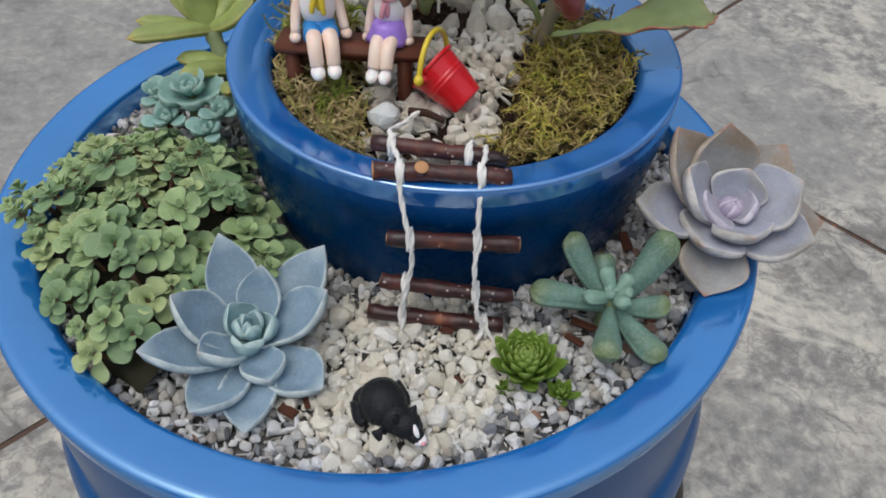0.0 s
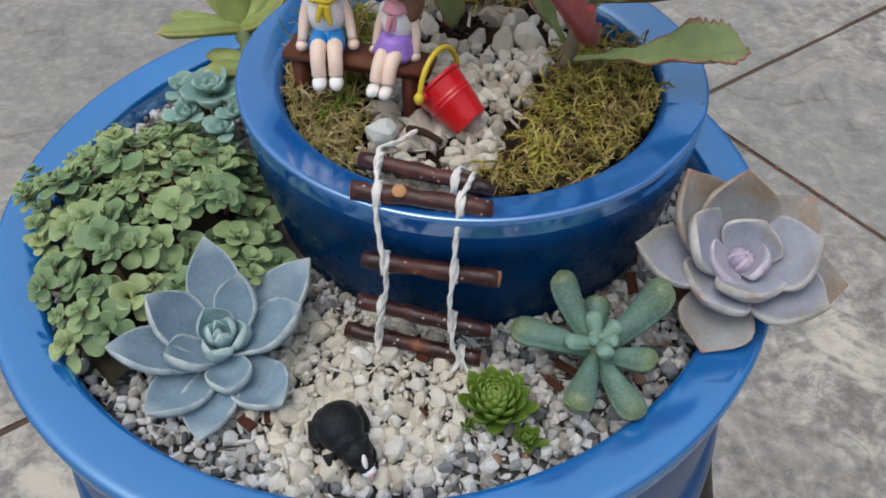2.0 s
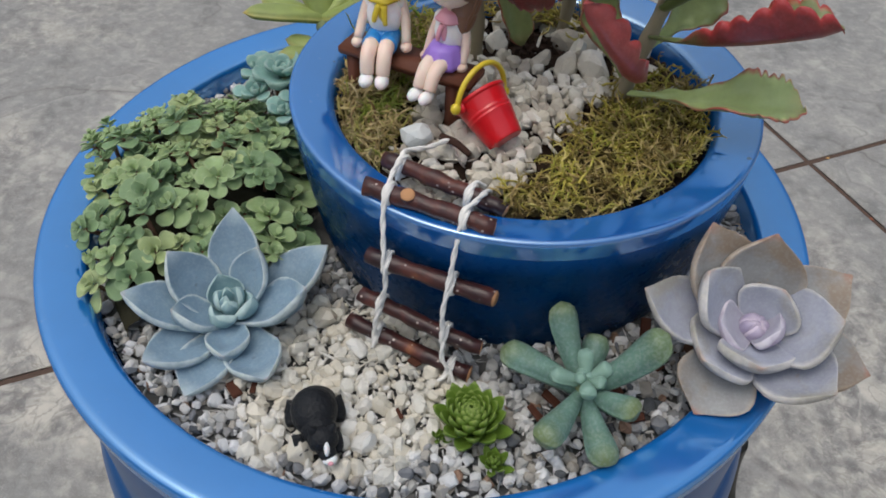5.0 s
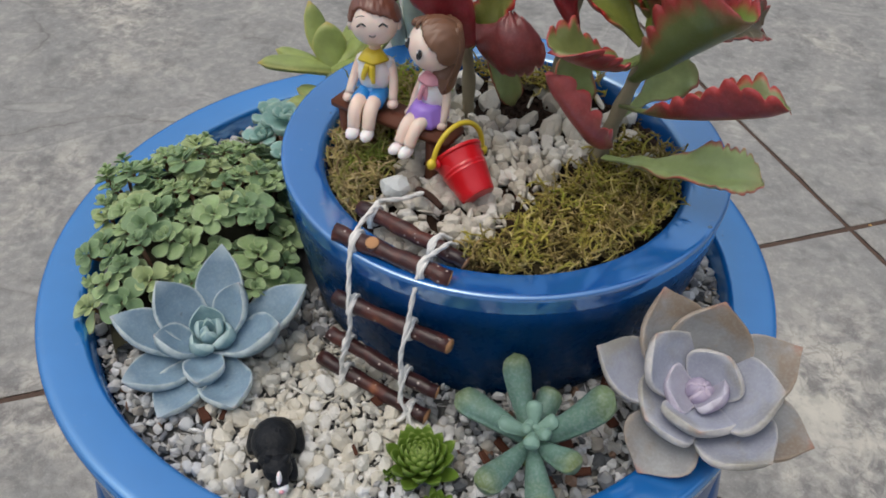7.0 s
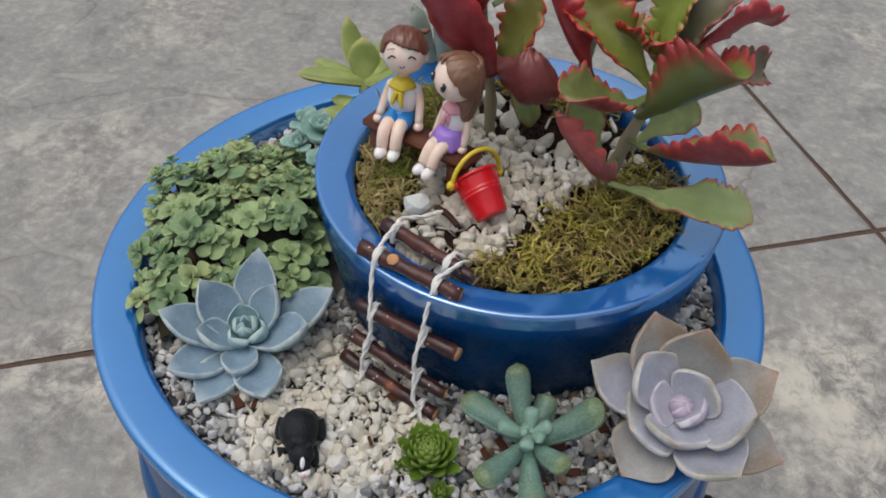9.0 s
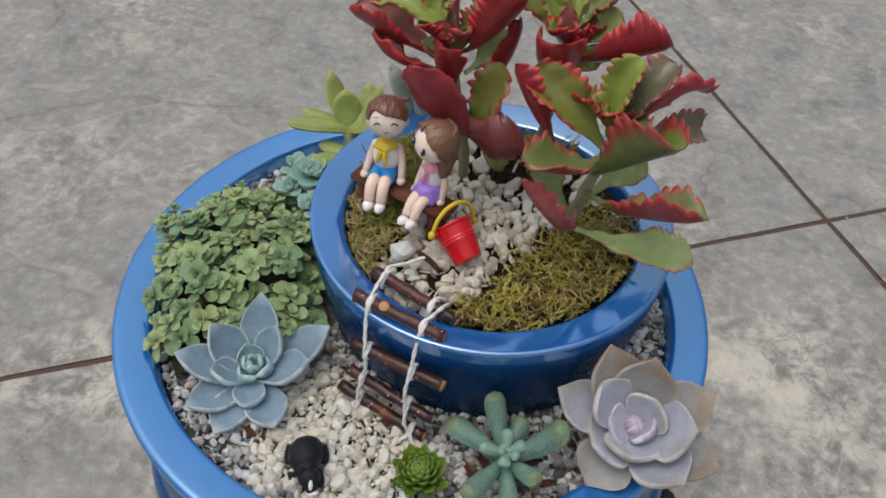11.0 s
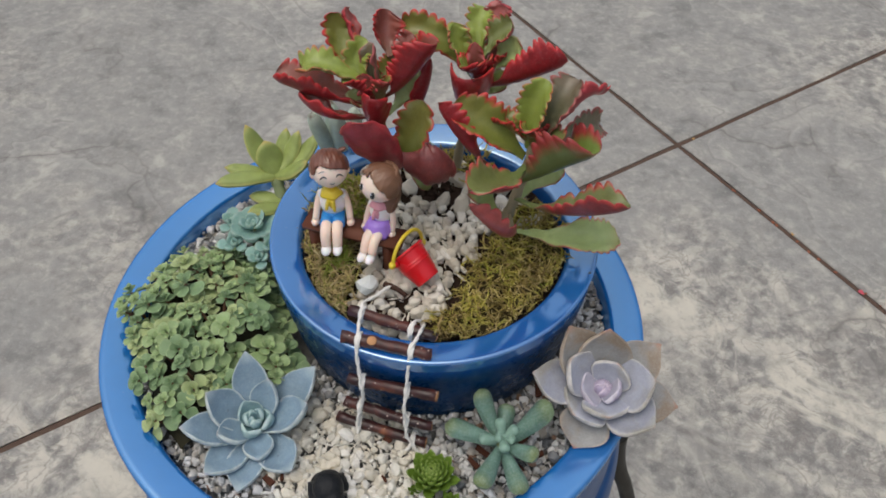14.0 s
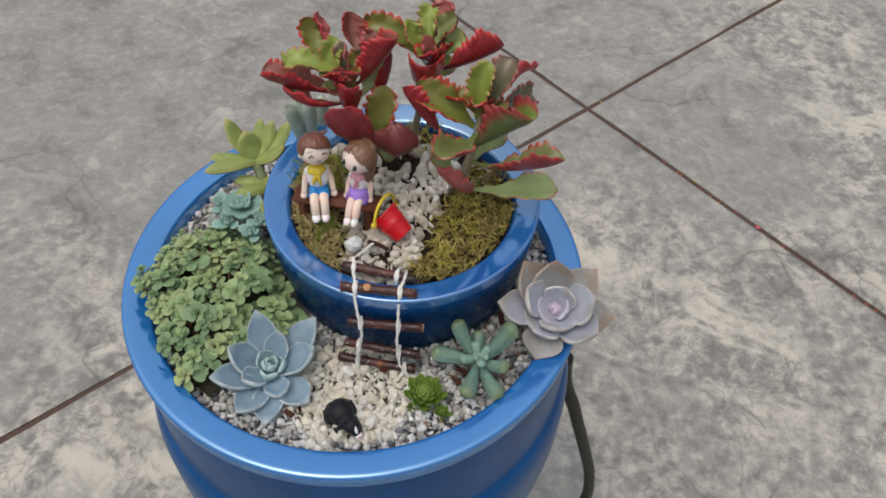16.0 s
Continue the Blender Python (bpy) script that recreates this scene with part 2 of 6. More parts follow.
def joint():
    """Gritty dark filler in the joints; plain concrete far out."""
    n = Nodes("joint_filler")
    where = n.node("ShaderNodeNewGeometry").outputs["Position"]
    grit = n.noise(160, 5)
    far = n.node("ShaderNodeVectorMath")
    far.operation = "LENGTH"
    n.set(far.inputs[0], where)
    c = n.mix(grit, (0.05, 0.036, 0.03), (0.14, 0.092, 0.068))
    c = n.mix(n.value(far.outputs["Value"], 5.0, 5.4), c, n.mix(n.noise(1.5, 6), (0.22, 0.215, 0.2), (0.36, 0.345, 0.31)))
    n.bump(grit, 0.6, 0.0006)
    return n.done(Base_Color=c, Roughness=0.95)


JOINT = joint()
SOIL = plain("dark_soil", (0.032, 0.020, 0.014), 0.95, 420, 0.6, 1.0, Specular_IOR_Level=0.1)
METAL = plain("dark_painted_metal", (0.03, 0.028, 0.022), 0.42, 500, 0.25, 0.1)

# ---- setting ----
ground = tagged(new("ground", mesh("ground", [(-400, -400, -0.006), (400, -400, -0.006), (400, 400, -0.006), (-400, 400, -0.006)], [(0, 1, 2, 3)], mats=[JOINT])),
                "grey stamped concrete patio in large slabs", "patio", kind="structure")
SLAB, TURN, CROSS = 1.7, 43.7, Vector((0.295, 0.867, 0))


def slab_mesh():
    """A paving slab with a soft, slightly uneven edge and a gently rolling top."""
    n, verts, faces = 34, [], []
    half = SLAB / 2 - 0.0045
    line = [-half + 2 * half * (0.5 - 0.5 * math.cos(math.pi * k / n)) * 1.0 for k in range(n + 1)]
    for x in line:
        for y in line:
            d = min(half - abs(x), half - abs(y))
            z = 0.0015 * noise.noise((x * 5, y * 5, 1)) - 0.0045 * max(0, 1 - d / 0.006) ** 2
            e = 0.0016 * noise.noise((x * 30, y * 30, 4)) if d < 0.002 else 0
            verts.append((x + e, y + e, z))
    for i in range(n):
        for j in range(n):
            a = i * (n + 1) + j
            faces.append((a, a + n + 1, a + n + 2, a + 1))
    rim = [i * (n + 1) for i in range(n + 1)] + [n * (n + 1) + j for j in range(1, n + 1)] + [i * (n + 1) + n for i in range(n - 1, -1, -1)] + [j for j in range(n - 1, 0, -1)]
    o = len(verts)
    verts += [(verts[i][0], verts[i][1], -0.02) for i in rim]
    for k in range(len(rim)):
        l = (k + 1) % len(rim)
        faces.append((rim[k], rim[l], o + l, o + k))
    return mesh("paving_slab", verts, faces, mats=[CONCRETE])


# ---- unseen wall, added behind the camera to block low sky in reflections ----
PLASTER = plain("unseen_wall_plaster", (0.32, 0.29, 0.25), 0.9, 60, 0.12, 0.3)


def block(x0, x1, y0, y1, z0, z1):
    v = [(x, y, z) for x in (x0, x1) for y in (y0, y1) for z in (z0, z1)]
    return v, [(0, 1, 3, 2), (4, 6, 7, 5), (0, 4, 5, 1), (2, 3, 7, 6), (0, 2, 6, 4), (1, 5, 7, 3)]


tagged(new("wall_house", mesh("wall_house", *block(-7, 7, -6.25, -6.0, 0, 2.7), smooth=False, mats=[PLASTER])), "plain unseen wall added behind the camera to shape reflections", "wall", kind="structure")

# ---- the two pots and the stand ----
INNER = (0.0298, 0.0253)
pot = thing("planter_pot", "large round glazed blue ceramic planter with flat rim", "pot", (0, 0, 0.2))
body = rounded([(0.0, 0.2, 0), (0.105, 0.2, 0.004), (0.113, 0.21, 0.006), (0.135, 0.255, 0.02), (0.1545, 0.31, 0.004), (0.1515, 0.316, 0.003), (0.156, 0.33, 0.003), (0.1625, 0.372, 0.02), (0.1625, 0.43, 0.015),
                (0.1585, 0.444, 0.003), (0.155, 0.449, 0.003), (0.1545, 0.5, 0.01), (0.1535, 0.519, 0)])
put("body", lathe("body", body, 128, SLATE), pot, label="dark blue-grey glazed body with raised bands")
rim = rounded([(0.1535, 0.519, 0), (0.1562, 0.5215, 0.002), (0.1573, 0.5348, 0.0046), (0.1384, 0.5316, 0.0022), (0.1368, 0.523, 0.002), (0.136, 0.5, 0), (0.13, 0.44, 0)])
put("rim", lathe("rim", rim, 160, GLAZE), pot, label="broad glossy blue rim")

small = thing("upper_pot", "smaller round glazed blue ceramic bowl set into the gravel", "pot", (*INNER, 0.5))
at_inner = pose(*INNER, 0)
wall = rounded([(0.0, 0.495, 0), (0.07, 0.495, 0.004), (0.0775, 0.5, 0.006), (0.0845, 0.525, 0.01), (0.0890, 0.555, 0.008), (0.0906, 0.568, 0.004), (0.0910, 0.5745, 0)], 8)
put("body", lathe("body", wall, 128, GLAZE_IN), small, at_inner, "blue glazed wall with shade painted in below the lip")
lip = rounded([(0.0910, 0.5745, 0), (0.0916, 0.5830, 0.0026), (0.0750, 0.5784, 0.0030), (0.0738, 0.572, 0.002), (0.0725, 0.55, 0)], 8)
put("rim", lathe("rim", lip, 160, GLAZE_LIP), small, at_inner, "rounded glossy blue lip")

stand = thing("plant_stand", "dark painted metal plant stand with bowed tubular legs", "plant stand")
legpath = spline([(0.1700, 0, 0.392), (0.1715, 0, 0.375), (0.1760, 0, 0.350), (0.1815, 0, 0.330), (0.189, 0, 0.309), (0.199, 0, 0.274), (0.210, 0, 0.236), (0.221, 0, 0.196), (0.231, 0, 0.159), (0.239, 0, 0.113), (0.241, 0, 0.08), (0.237, 0, 0.045), (0.224, 0, 0.016), (0.200, 0, 0.0065), (0.012, 0, 0.0065)], 5)
leg_mesh = mesh("leg", *tube_data(legpath, 0.0062, 10), mats=[METAL])
for deg in (10, 130, 250):
    put("leg", leg_mesh, stand, pose(0, 0, 0, 0, 0, deg))
put("post", mesh("post", *tube_data([(0, 0, 0.002), (0, 0, 0.19)], 0.016, 20), mats=[METAL]), stand)
put("plate", lathe("plate", rounded([(0.0, 0.186, 0), (0.098, 0.186, 0.002), (0.1, 0.2, 0.002), (0.0, 0.2, 0)]), 48, METAL), stand)

# ---- plants ----


def leaf_mats(name, top, under, edge, rough=0.5, edge_at=(0.78, 1.0), tip=None, spots=None, sub=0.08, vary=0.12, bloom=0.0, stain=None):
    """Two leaf materials, for the upper and the lower face: a body colour, a margin, a tip."""
    out = []
    for side, col in (("top", top), ("under", under)):
        n = Nodes(name + "_" + side)
        u, v = n.uv()
        e = n.math("ABSOLUTE", n.math("SUBTRACT", n.math("MULTIPLY", v, 2.0), 1.0))
        f = n.noise(160, 4, 0.6)
        g = n.noise(900, 3)
        r = n.random()
        c = n.mix(n.value(f, 0.3, 0.7), tuple(x * (1 - vary) for x in col), tuple(min(1, x * (1 + vary)) for x in col))
        c = n.mix(n.math("MULTIPLY", r, 0.35), c, tuple(x * 0.72 for x in col))
        c = n.mix(n.value(n.noise(55, 5, 0.62), 0.50, 0.62, 0, 0.4), c, tuple(x * 0.74 for x in col))
        wob = n.math("ADD", e, n.math("MULTIPLY", n.math("SUBTRACT", f, 0.5), 0.35))
        end = n.value(u, 0.82, 1.0)
        m = n.math("MAXIMUM", n.value(wob, *edge_at), n.math("MULTIPLY", end, 0.5))
        c = n.mix(m, c, edge)
        if tip:
            c = n.mix(n.value(n.math("ADD", u, n.math("MULTIPLY", n.math("SUBTRACT", f, 0.5), 0.25)), tip[0], 1.02), c, tip[1])
        if spots:
            c = n.mix(n.math("MULTIPLY", n.value(n.noise(320, 3), 0.66, 0.74), 0.55), c, spots)
        if stain:
            c = n.mix(n.math("MULTIPLY", n.value(n.noise(48, 4, 0.6), 0.50, 0.64, 0, 0.7), n.value(u, 0.45, 0.75)), c, stain)
        if bloom:
            c = n.mix(n.math("MULTIPLY", n.value(g, 0.45, 0.65), bloom), c, (0.55, 0.6, 0.6))
        n.bump(g, 0.05, 0.0003)
        out.append(n.done(Base_Color=c, Roughness=n.value(f, 0.3, 0.7, rough * 0.85, rough * 1.15), Subsurface_Weight=sub, Subsurface_Radius=(0.004, 0.004, 0.002), Subsurface_Scale=0.5, Specular_IOR_Level=0.3))
    return out


OUTLINES = {
    "echeveria": [(0, .45), (.2, .66), (.4, .90), (.52, 1), (.62, .98), (.72, .86), (.82, .63), (.91, .34), (1, .02)],
    "ghost": [(0, .45), (.18, .66), (.36, .90), (.50, 1), (.61, .99), (.71, .88), (.80, .68), (.88, .41), (.94, .19), (1, .02)],
    "finger": [(0, .42), (.15, .52), (.45, .78), (.7, .98), (.82, 1), (.92, .82), (.97, .55), (1, .05)],
    "kalanchoe": [(0, .16), (.12, .2), (.25, .42), (.45, .80), (.65, 1), (.82, .95), (.93, .72), (1, .30)],
    "ovate": [(0, .25), (.2, .66), (.4, .94), (.55, 1), (.7, .95), (.85, .74), (.95, .44), (1, .12)],
    "lobed": [(0, .13), (.15, .15), (.3, .28), (.45, .6), (.62, .93), (.75, 1), (.88, .88), (.95, .62), (1, .2)],
    "spoon": [(0, .28), (.2, .42), (.45, .85), (.65, 1), (.82, .9), (.94, .55), (1, .1)],
    "lance": [(0, .45), (.2, .7), (.45, .98), (.6, 1), (.8, .75), (.92, .4), (1, .04)],
}


def leaf_data(outline, length, width, thick, cup=0.15, arch=0.0, nu=20, nv=8, fat=0.5, edge=0.0):
    """A leaf along x with its upper face to +z. cup lifts the margins, arch bends it along its length (minus: the tip turns up),
    edge is the margin's share of the thickness. Returns vertices, faces, uvs and slots (0 upper, 1 lower)."""
    us, ws = zip(*OUTLINES[outline])
    verts, uvs = [], []
    for face in (1, -1):
        for i in range(nu + 1):
            u = (i / nu) ** 0.9
            w = float(np.interp(u, us, ws)) * width / 2
            for j in range(nv + 1):
                v = -1 + 2 * j / nv
                v = math.sin(v * math.pi / 2) if fat > 0.8 or edge else v
                body = thick * (edge + (1 - edge) * max(0.0, 1 - v * v) ** 0.5) * (min(1, w / (width * 0.35)) ** 0.5) * min(1, (1 - u) * 9 + 0.12 + edge * 0.6)
                z = cup * w * v * v + arch * length * 4 * u * (1 - u)
                z += body * (0.5 if face > 0 else -0.5) if fat > 0.8 else (body * 0.25 if face > 0 else -body * 0.75)
                verts.append((length * u, w * v, z))
                uvs.append((u, (v + 1) / 2))
    n = nv + 1
    o = (nu + 1) * n
    faces, slots = [], []
    for i in range(nu):
        for j in range(nv):
            a = i * n + j
            faces.append((a, a + n, a + n + 1, a + 1))
            slots.append(0)
            faces.append((o + a, o + a + 1, o + a + n + 1, o + a + n))
            slots.append(1)
    for i in range(nu):
        for j in (0, nv):
            a = i * n + j
            q = (a, o + a, o + a + n, a + n)
            faces.append(q if j == 0 else q[::-1])
            slots.append(1)
    for i in (0, nu):
        for j in range(nv):
            a = i * n + j
            q = (a, a + 1, o + a + 1, o + a)
            faces.append(q if i == 0 else q[::-1])
            slots.append(1)
    return verts, faces, uvs, slots


def aim(base, tip, up):
    """The pose of a leaf at base whose x axis points to tip and whose z axis leans to up."""
    x = (Vector(tip) - Vector(base)).normalized()
    z = Vector(up)
    z = (z - x * z.dot(x)).normalized()
    y = z.cross(x)
    return Matrix.Translation(base) @ Matrix((x, y, z)).transposed().to_4x4()


def leaf(plant, base, tip, up, mats, outline, width, thick, name="leaf", label="", **kw):
    length = (Vector(tip) - Vector(base)).length
    v, f, uv, s = leaf_data(outline, length, width, thick, **kw)
    return put(name, mesh("leaf", v, f, uvs=uv, mats=mats, slots=s), plant, aim(base, tip, up), label)


def stem(plant, points, r0, r1, mat, name="stem", steps=6):
    path = spline(points, steps)
    n = len(path)
    rad = [(r0 + (r1 - r0) * i / (n - 1)) * (1 + 0.12 * math.sin(i * 1.7)) for i in range(n)]
    return put(name, mesh("stem", *tube_data(path, rad, 9), mats=[mat]), plant)


def rosette_core(plant, centre, axis, count, radius, mats, outline, width, thick, start=0.0, rise=(35, 82), **kw):
    """The tight young leaves at the heart of a rosette, in a spiral that closes towards the axis."""
    axis = Vector(axis).normalized()
    a = axis.orthogonal().normalized()
    b = axis.cross(a)
    for k in range(count):
        t = k / max(1, count - 1)
        ang = start + k * 2.39996
        el = radians(rise[0] + (rise[1] - rise[0]) * t)
        ln = radius * (1 - 0.62 * t)
        out = a * math.cos(ang) + b * math.sin(ang)
        tip = Vector(centre) + (out * math.cos(el) + axis * math.sin(el)) * ln + axis * 0.001
        base = Vector(centre) + out * radius * 0.05 * (1 - t)
        leaf(plant, base, tip, axis * math.cos(el) - out * math.sin(el), mats, outline, width * (1 - 0.5 * t), thick * (1 - 0.3 * t), **kw)


STEM_GREEN = plain("succulent_stem", (0.20, 0.24, 0.12), 0.6, 400, 0.2, 0.2)
STEM_BROWN = plain("brown_stem", (0.16, 0.085, 0.05), 0.8, 300, 0.3, 0.4)
STEM_PALE = plain("pale_woody_stem", (0.31, 0.265, 0.175), 0.75, 300, 0.2, 0.3)

# blue-grey rosette
BLUE = leaf_mats("blue_grey_leaf", (0.215, 0.308, 0.390), (0.19, 0.285, 0.35), (0.60, 0.66, 0.64), 0.36, (0.88, 1.04), tip=(0.955, (0.46, 0.40, 0.38)), spots=(0.12, 0.15, 0.18), bloom=0.12)
BLUE_HEART = leaf_mats("blue_green_heart_leaf", (0.235, 0.365, 0.385), (0.22, 0.34, 0.36), (0.46, 0.58, 0.55), 0.42, (0.92, 1.03), bloom=0.10)
echeveria = thing("rosette_succulent", "blue-grey rosette succulent with pointed fleshy leaves in gravel", "succulent", (-0.040, -0.088, 0.523))
EC = Vector((-0.0400, -0.0885, 0.5275))
stem(echeveria, [(-0.040, -0.087, 0.514), (-0.040, -0.0878, 0.521), EC], 0.004, 0.004, STEM_GREEN)


def rosette_leaf(plant, centre, axis, tip, mats, outline, width, thick, low, out, **kw):
    """A leaf of a rosette from near its axis to a tip, its upper face turned to the axis."""
    way = Vector(tip) - centre
    flat = (way - axis * way.dot(axis)).normalized()
    leaf(plant, centre + flat * out + axis * low, tip, axis - flat * 0.5, mats, outline, width, thick, nu=26, nv=12, **kw)


UP = Vector((0, 0, 1))
for tip, width, arch in (((-0.0537, -0.0600, 0.5550), 0.0200, -0.06), ((-0.0651, -0.0862, 0.5515), 0.0215, -0.07), ((-0.0725, -0.1048, 0.5455), 0.0205, -0.05), ((-0.0538, -0.1215, 0.5365), 0.0205, -0.08),
                         ((-0.0375, -0.1235, 0.5275), 0.0205, 0.0), ((-0.0136, -0.1090, 0.5320), 0.0215, -0.08), ((-0.0178, -0.0547, 0.5445), 0.0215, -0.06)):
    rosette_leaf(echeveria, EC, UP, tip, BLUE, "echeveria", width * 0.95, 0.0054, -0.001, 0.003, arch=arch, cup=0.36, edge=0.42)
for tip, width in (((-0.0142, -0.0779, 0.5462), 0.0205), ((-0.0373, -0.0713, 0.5512), 0.0170), ((-0.0540, -0.1025, 0.5426), 0.0170), ((-0.0308, -0.1080, 0.5345), 0.0168)):
    rosette_leaf(echeveria, EC, UP, tip, BLUE, "echeveria", width * 0.93, 0.0052, 0.002, 0.002, arch=-0.12, cup=0.48, edge=0.45)
for tip, width in (((-0.0470, -0.0832, 0.5445), 0.0135), ((-0.0325, -0.0855, 0.5405), 0.0118), ((-0.0412, -0.0965, 0.5385), 0.0118)):
    rosette_leaf(echeveria, EC, UP, tip, BLUE_HEART, "echeveria", width, 0.0044, 0.0035, 0.001, arch=-0.12, cup=0.6, edge=0.5)
for tip, width in (((-0.0442, -0.0890, 0.5425), 0.0078), ((-0.0385, -0.0852, 0.5432), 0.0070), ((-0.0388, -0.0910, 0.5415), 0.0064), ((-0.0418, -0.0868, 0.5428), 0.0050), ((-0.0405, -0.0892, 0.5420), 0.0042)):
    rosette_leaf(echeveria, EC, UP, tip, BLUE_HEART, "echeveria", width, 0.0034, 0.005, 0.0005, arch=-0.08, cup=0.4, edge=0.5)

# lilac rosette that leans over the rim
LILAC = leaf_mats("lilac_grey_leaf", (0.355, 0.368, 0.438), (0.33, 0.325, 0.345), (0.60, 0.57, 0.54), 0.42, (0.88, 1.03), tip=(0.94, (0.50, 0.33, 0.26)), spots=(0.32, 0.27, 0.23), bloom=0.15, stain=(0.30, 0.28, 0.22))
LILAC_OLD = leaf_mats("buff_grey_leaf", (0.290, 0.288, 0.285), (0.29, 0.25, 0.22), (0.44, 0.37, 0.30), 0.45, (0.84, 1.04), tip=(0.91, (0.42, 0.19, 0.14)), spots=(0.30, 0.21, 0.14), bloom=0.1, stain=(0.24, 0.17, 0.105))
LILAC_HEART = leaf_mats("violet_leaf", (0.385, 0.37, 0.44), (0.39, 0.33, 0.44), (0.64, 0.60, 0.66), 0.46, (0.92, 1.04), bloom=0.12)
PINK_HEART = leaf_mats("pink_violet_heart_leaf", (0.36, 0.315, 0.425), (0.36, 0.31, 0.42), (0.58, 0.50, 0.58), 0.46, (0.9, 1.04))
ghost = thing("rosette_succulent", "lilac-grey rosette succulent with buff outer leaves leaning over the rim", "succulent", (0.125, -0.035, 0.523))
GC = Vector((0.1325, -0.0405, 0.5480))
axis = Vector((0.10, -0.22, 1)).normalized()
stem(ghost, [(0.118, -0.030, 0.514), (0.123, -0.033, 0.53), GC - axis * 0.006, GC], 0.0045, 0.0042, STEM_BROWN)
for tip, width, mats, arch in (((0.1112, -0.0243, 0.5790), 0.0320, LILAC_OLD, -0.04), ((0.1312, -0.0225, 0.5800), 0.0335, LILAC_OLD, -0.06), ((0.1598, -0.0145, 0.5645), 0.0300, LILAC_OLD, -0.03), ((0.1730, -0.0387, 0.5460), 0.0295, LILAC_OLD, 0.02),
                               ((0.1600, -0.0585, 0.5550), 0.0335, LILAC, -0.08), ((0.1235, -0.0665, 0.5330), 0.0320, LILAC_OLD, -0.02), ((0.0966, -0.0428, 0.5592), 0.0285, LILAC, -0.05)):
    rosette_leaf(ghost, GC, axis, tip, mats, "ghost", width * 0.83, 0.0052, -0.002, 0.004, arch=arch, cup=0.26, edge=0.45)
for tip, width, arch in (((0.1141, -0.0387, 0.5712), 0.0265, -0.10), ((0.1572, -0.0398, 0.5675), 0.0300, -0.10), ((0.1200, -0.0580, 0.5510), 0.0290, -0.10)):
    rosette_leaf(ghost, GC, axis, tip, LILAC, "echeveria", width * 0.94, 0.0054, 0.0005, 0.003, arch=arch * 0.4, cup=0.22, edge=0.45)
for tip, width, arch in (((0.1383, -0.0346, 0.5685), 0.0235, -0.12), ((0.1370, -0.0592, 0.5568), 0.0265, -0.12)):
    rosette_leaf(ghost, GC, axis, tip, LILAC, "echeveria", width * 0.92, 0.0050, 0.003, 0.002, arch=arch * 0.4, cup=0.22, edge=0.48)
for tip, width in (((0.1225, -0.0477, 0.5590), 0.0180), ((0.1402, -0.0455, 0.5618), 0.0155)):
    rosette_leaf(ghost, GC, axis, tip, LILAC_HEART, "echeveria", width, 0.0042, 0.005, 0.0015, arch=-0.06, cup=0.24, edge=0.5)
for ang, width, tall in ((75, 0.0080, 0.0074), (-110, 0.0074, 0.0078), (-20, 0.0060, 0.0080), (160, 0.0050, 0.0080), (20, 0.0038, 0.0084)):
    out = Matrix.Rotation(radians(ang), 3, axis) @ axis.orthogonal().normalized()
    leaf(ghost, GC + out * (0.0010 + width * 0.22) + axis * 0.003, GC + out * (0.0004 + width * 0.10) + axis * (0.0035 + tall), axis - out * 1.6, PINK_HEART, "echeveria", width, 0.0032, cup=0.3, arch=-0.10, edge=0.5, nu=14, nv=10)

leaf(ghost, GC + axis * 0.004, GC + axis * 0.0112, axis.orthogonal(), PINK_HEART, "finger", 0.0044, 0.0036, cup=0.0, fat=1.0, nu=12, nv=8)

# thick-fingered green succulent
FINGER = leaf_mats("green_finger_leaf", (0.135, 0.235, 0.185), (0.12, 0.205, 0.15), (0.165, 0.27, 0.21), 0.36, (0.95, 1.3), tip=(0.78, (0.18, 0.21, 0.07)), bloom=0.16, stain=(0.14, 0.20, 0.10))
FINGER_YOUNG = leaf_mats("young_finger_leaf", (0.215, 0.335, 0.265), (0.19, 0.30, 0.235), (0.19, 0.31, 0.25), 0.38, (0.95, 1.3), bloom=0.05)
fingers = thing("stonecrop_succulent", "green succulent with thick rounded finger leaves in gravel", "succulent", (0.087, -0.072, 0.523))
PC = Vector((0.0872, -0.0730, 0.5345))
stem(fingers, [(0.0870, -0.0705, 0.515), (0.0871, -0.0718, 0.525), PC, PC + Vector((0, -0.001, 0.006))], 0.0042, 0.003, STEM_GREEN)
for tip, width, arch in (((0.0715, -0.0555, 0.5545), 0.0118, -0.06), ((0.1080, -0.0577, 0.5575), 0.0140, -0.08), ((0.0570, -0.0718, 0.5410), 0.0125, 0.02), ((0.0803, -0.1012, 0.5415), 0.0120, -0.05),
                         ((0.1015, -0.0975, 0.5350), 0.0120, -0.05), ((0.1058, -0.0800, 0.5435), 0.0105, -0.04), ((0.0865, -0.0520, 0.5400), 0.0110, -0.08)):
    out = Vector(tip) - PC
    flat = Vector((out.x, out.y, 0)).normalized()
    leaf(fingers, PC + flat * 0.002, tip, Vector((0, 0, 1)) - flat * 0.4, FINGER, "finger", width * 0.86, width * 0.76, arch=arch, cup=0.0, fat=1.0)
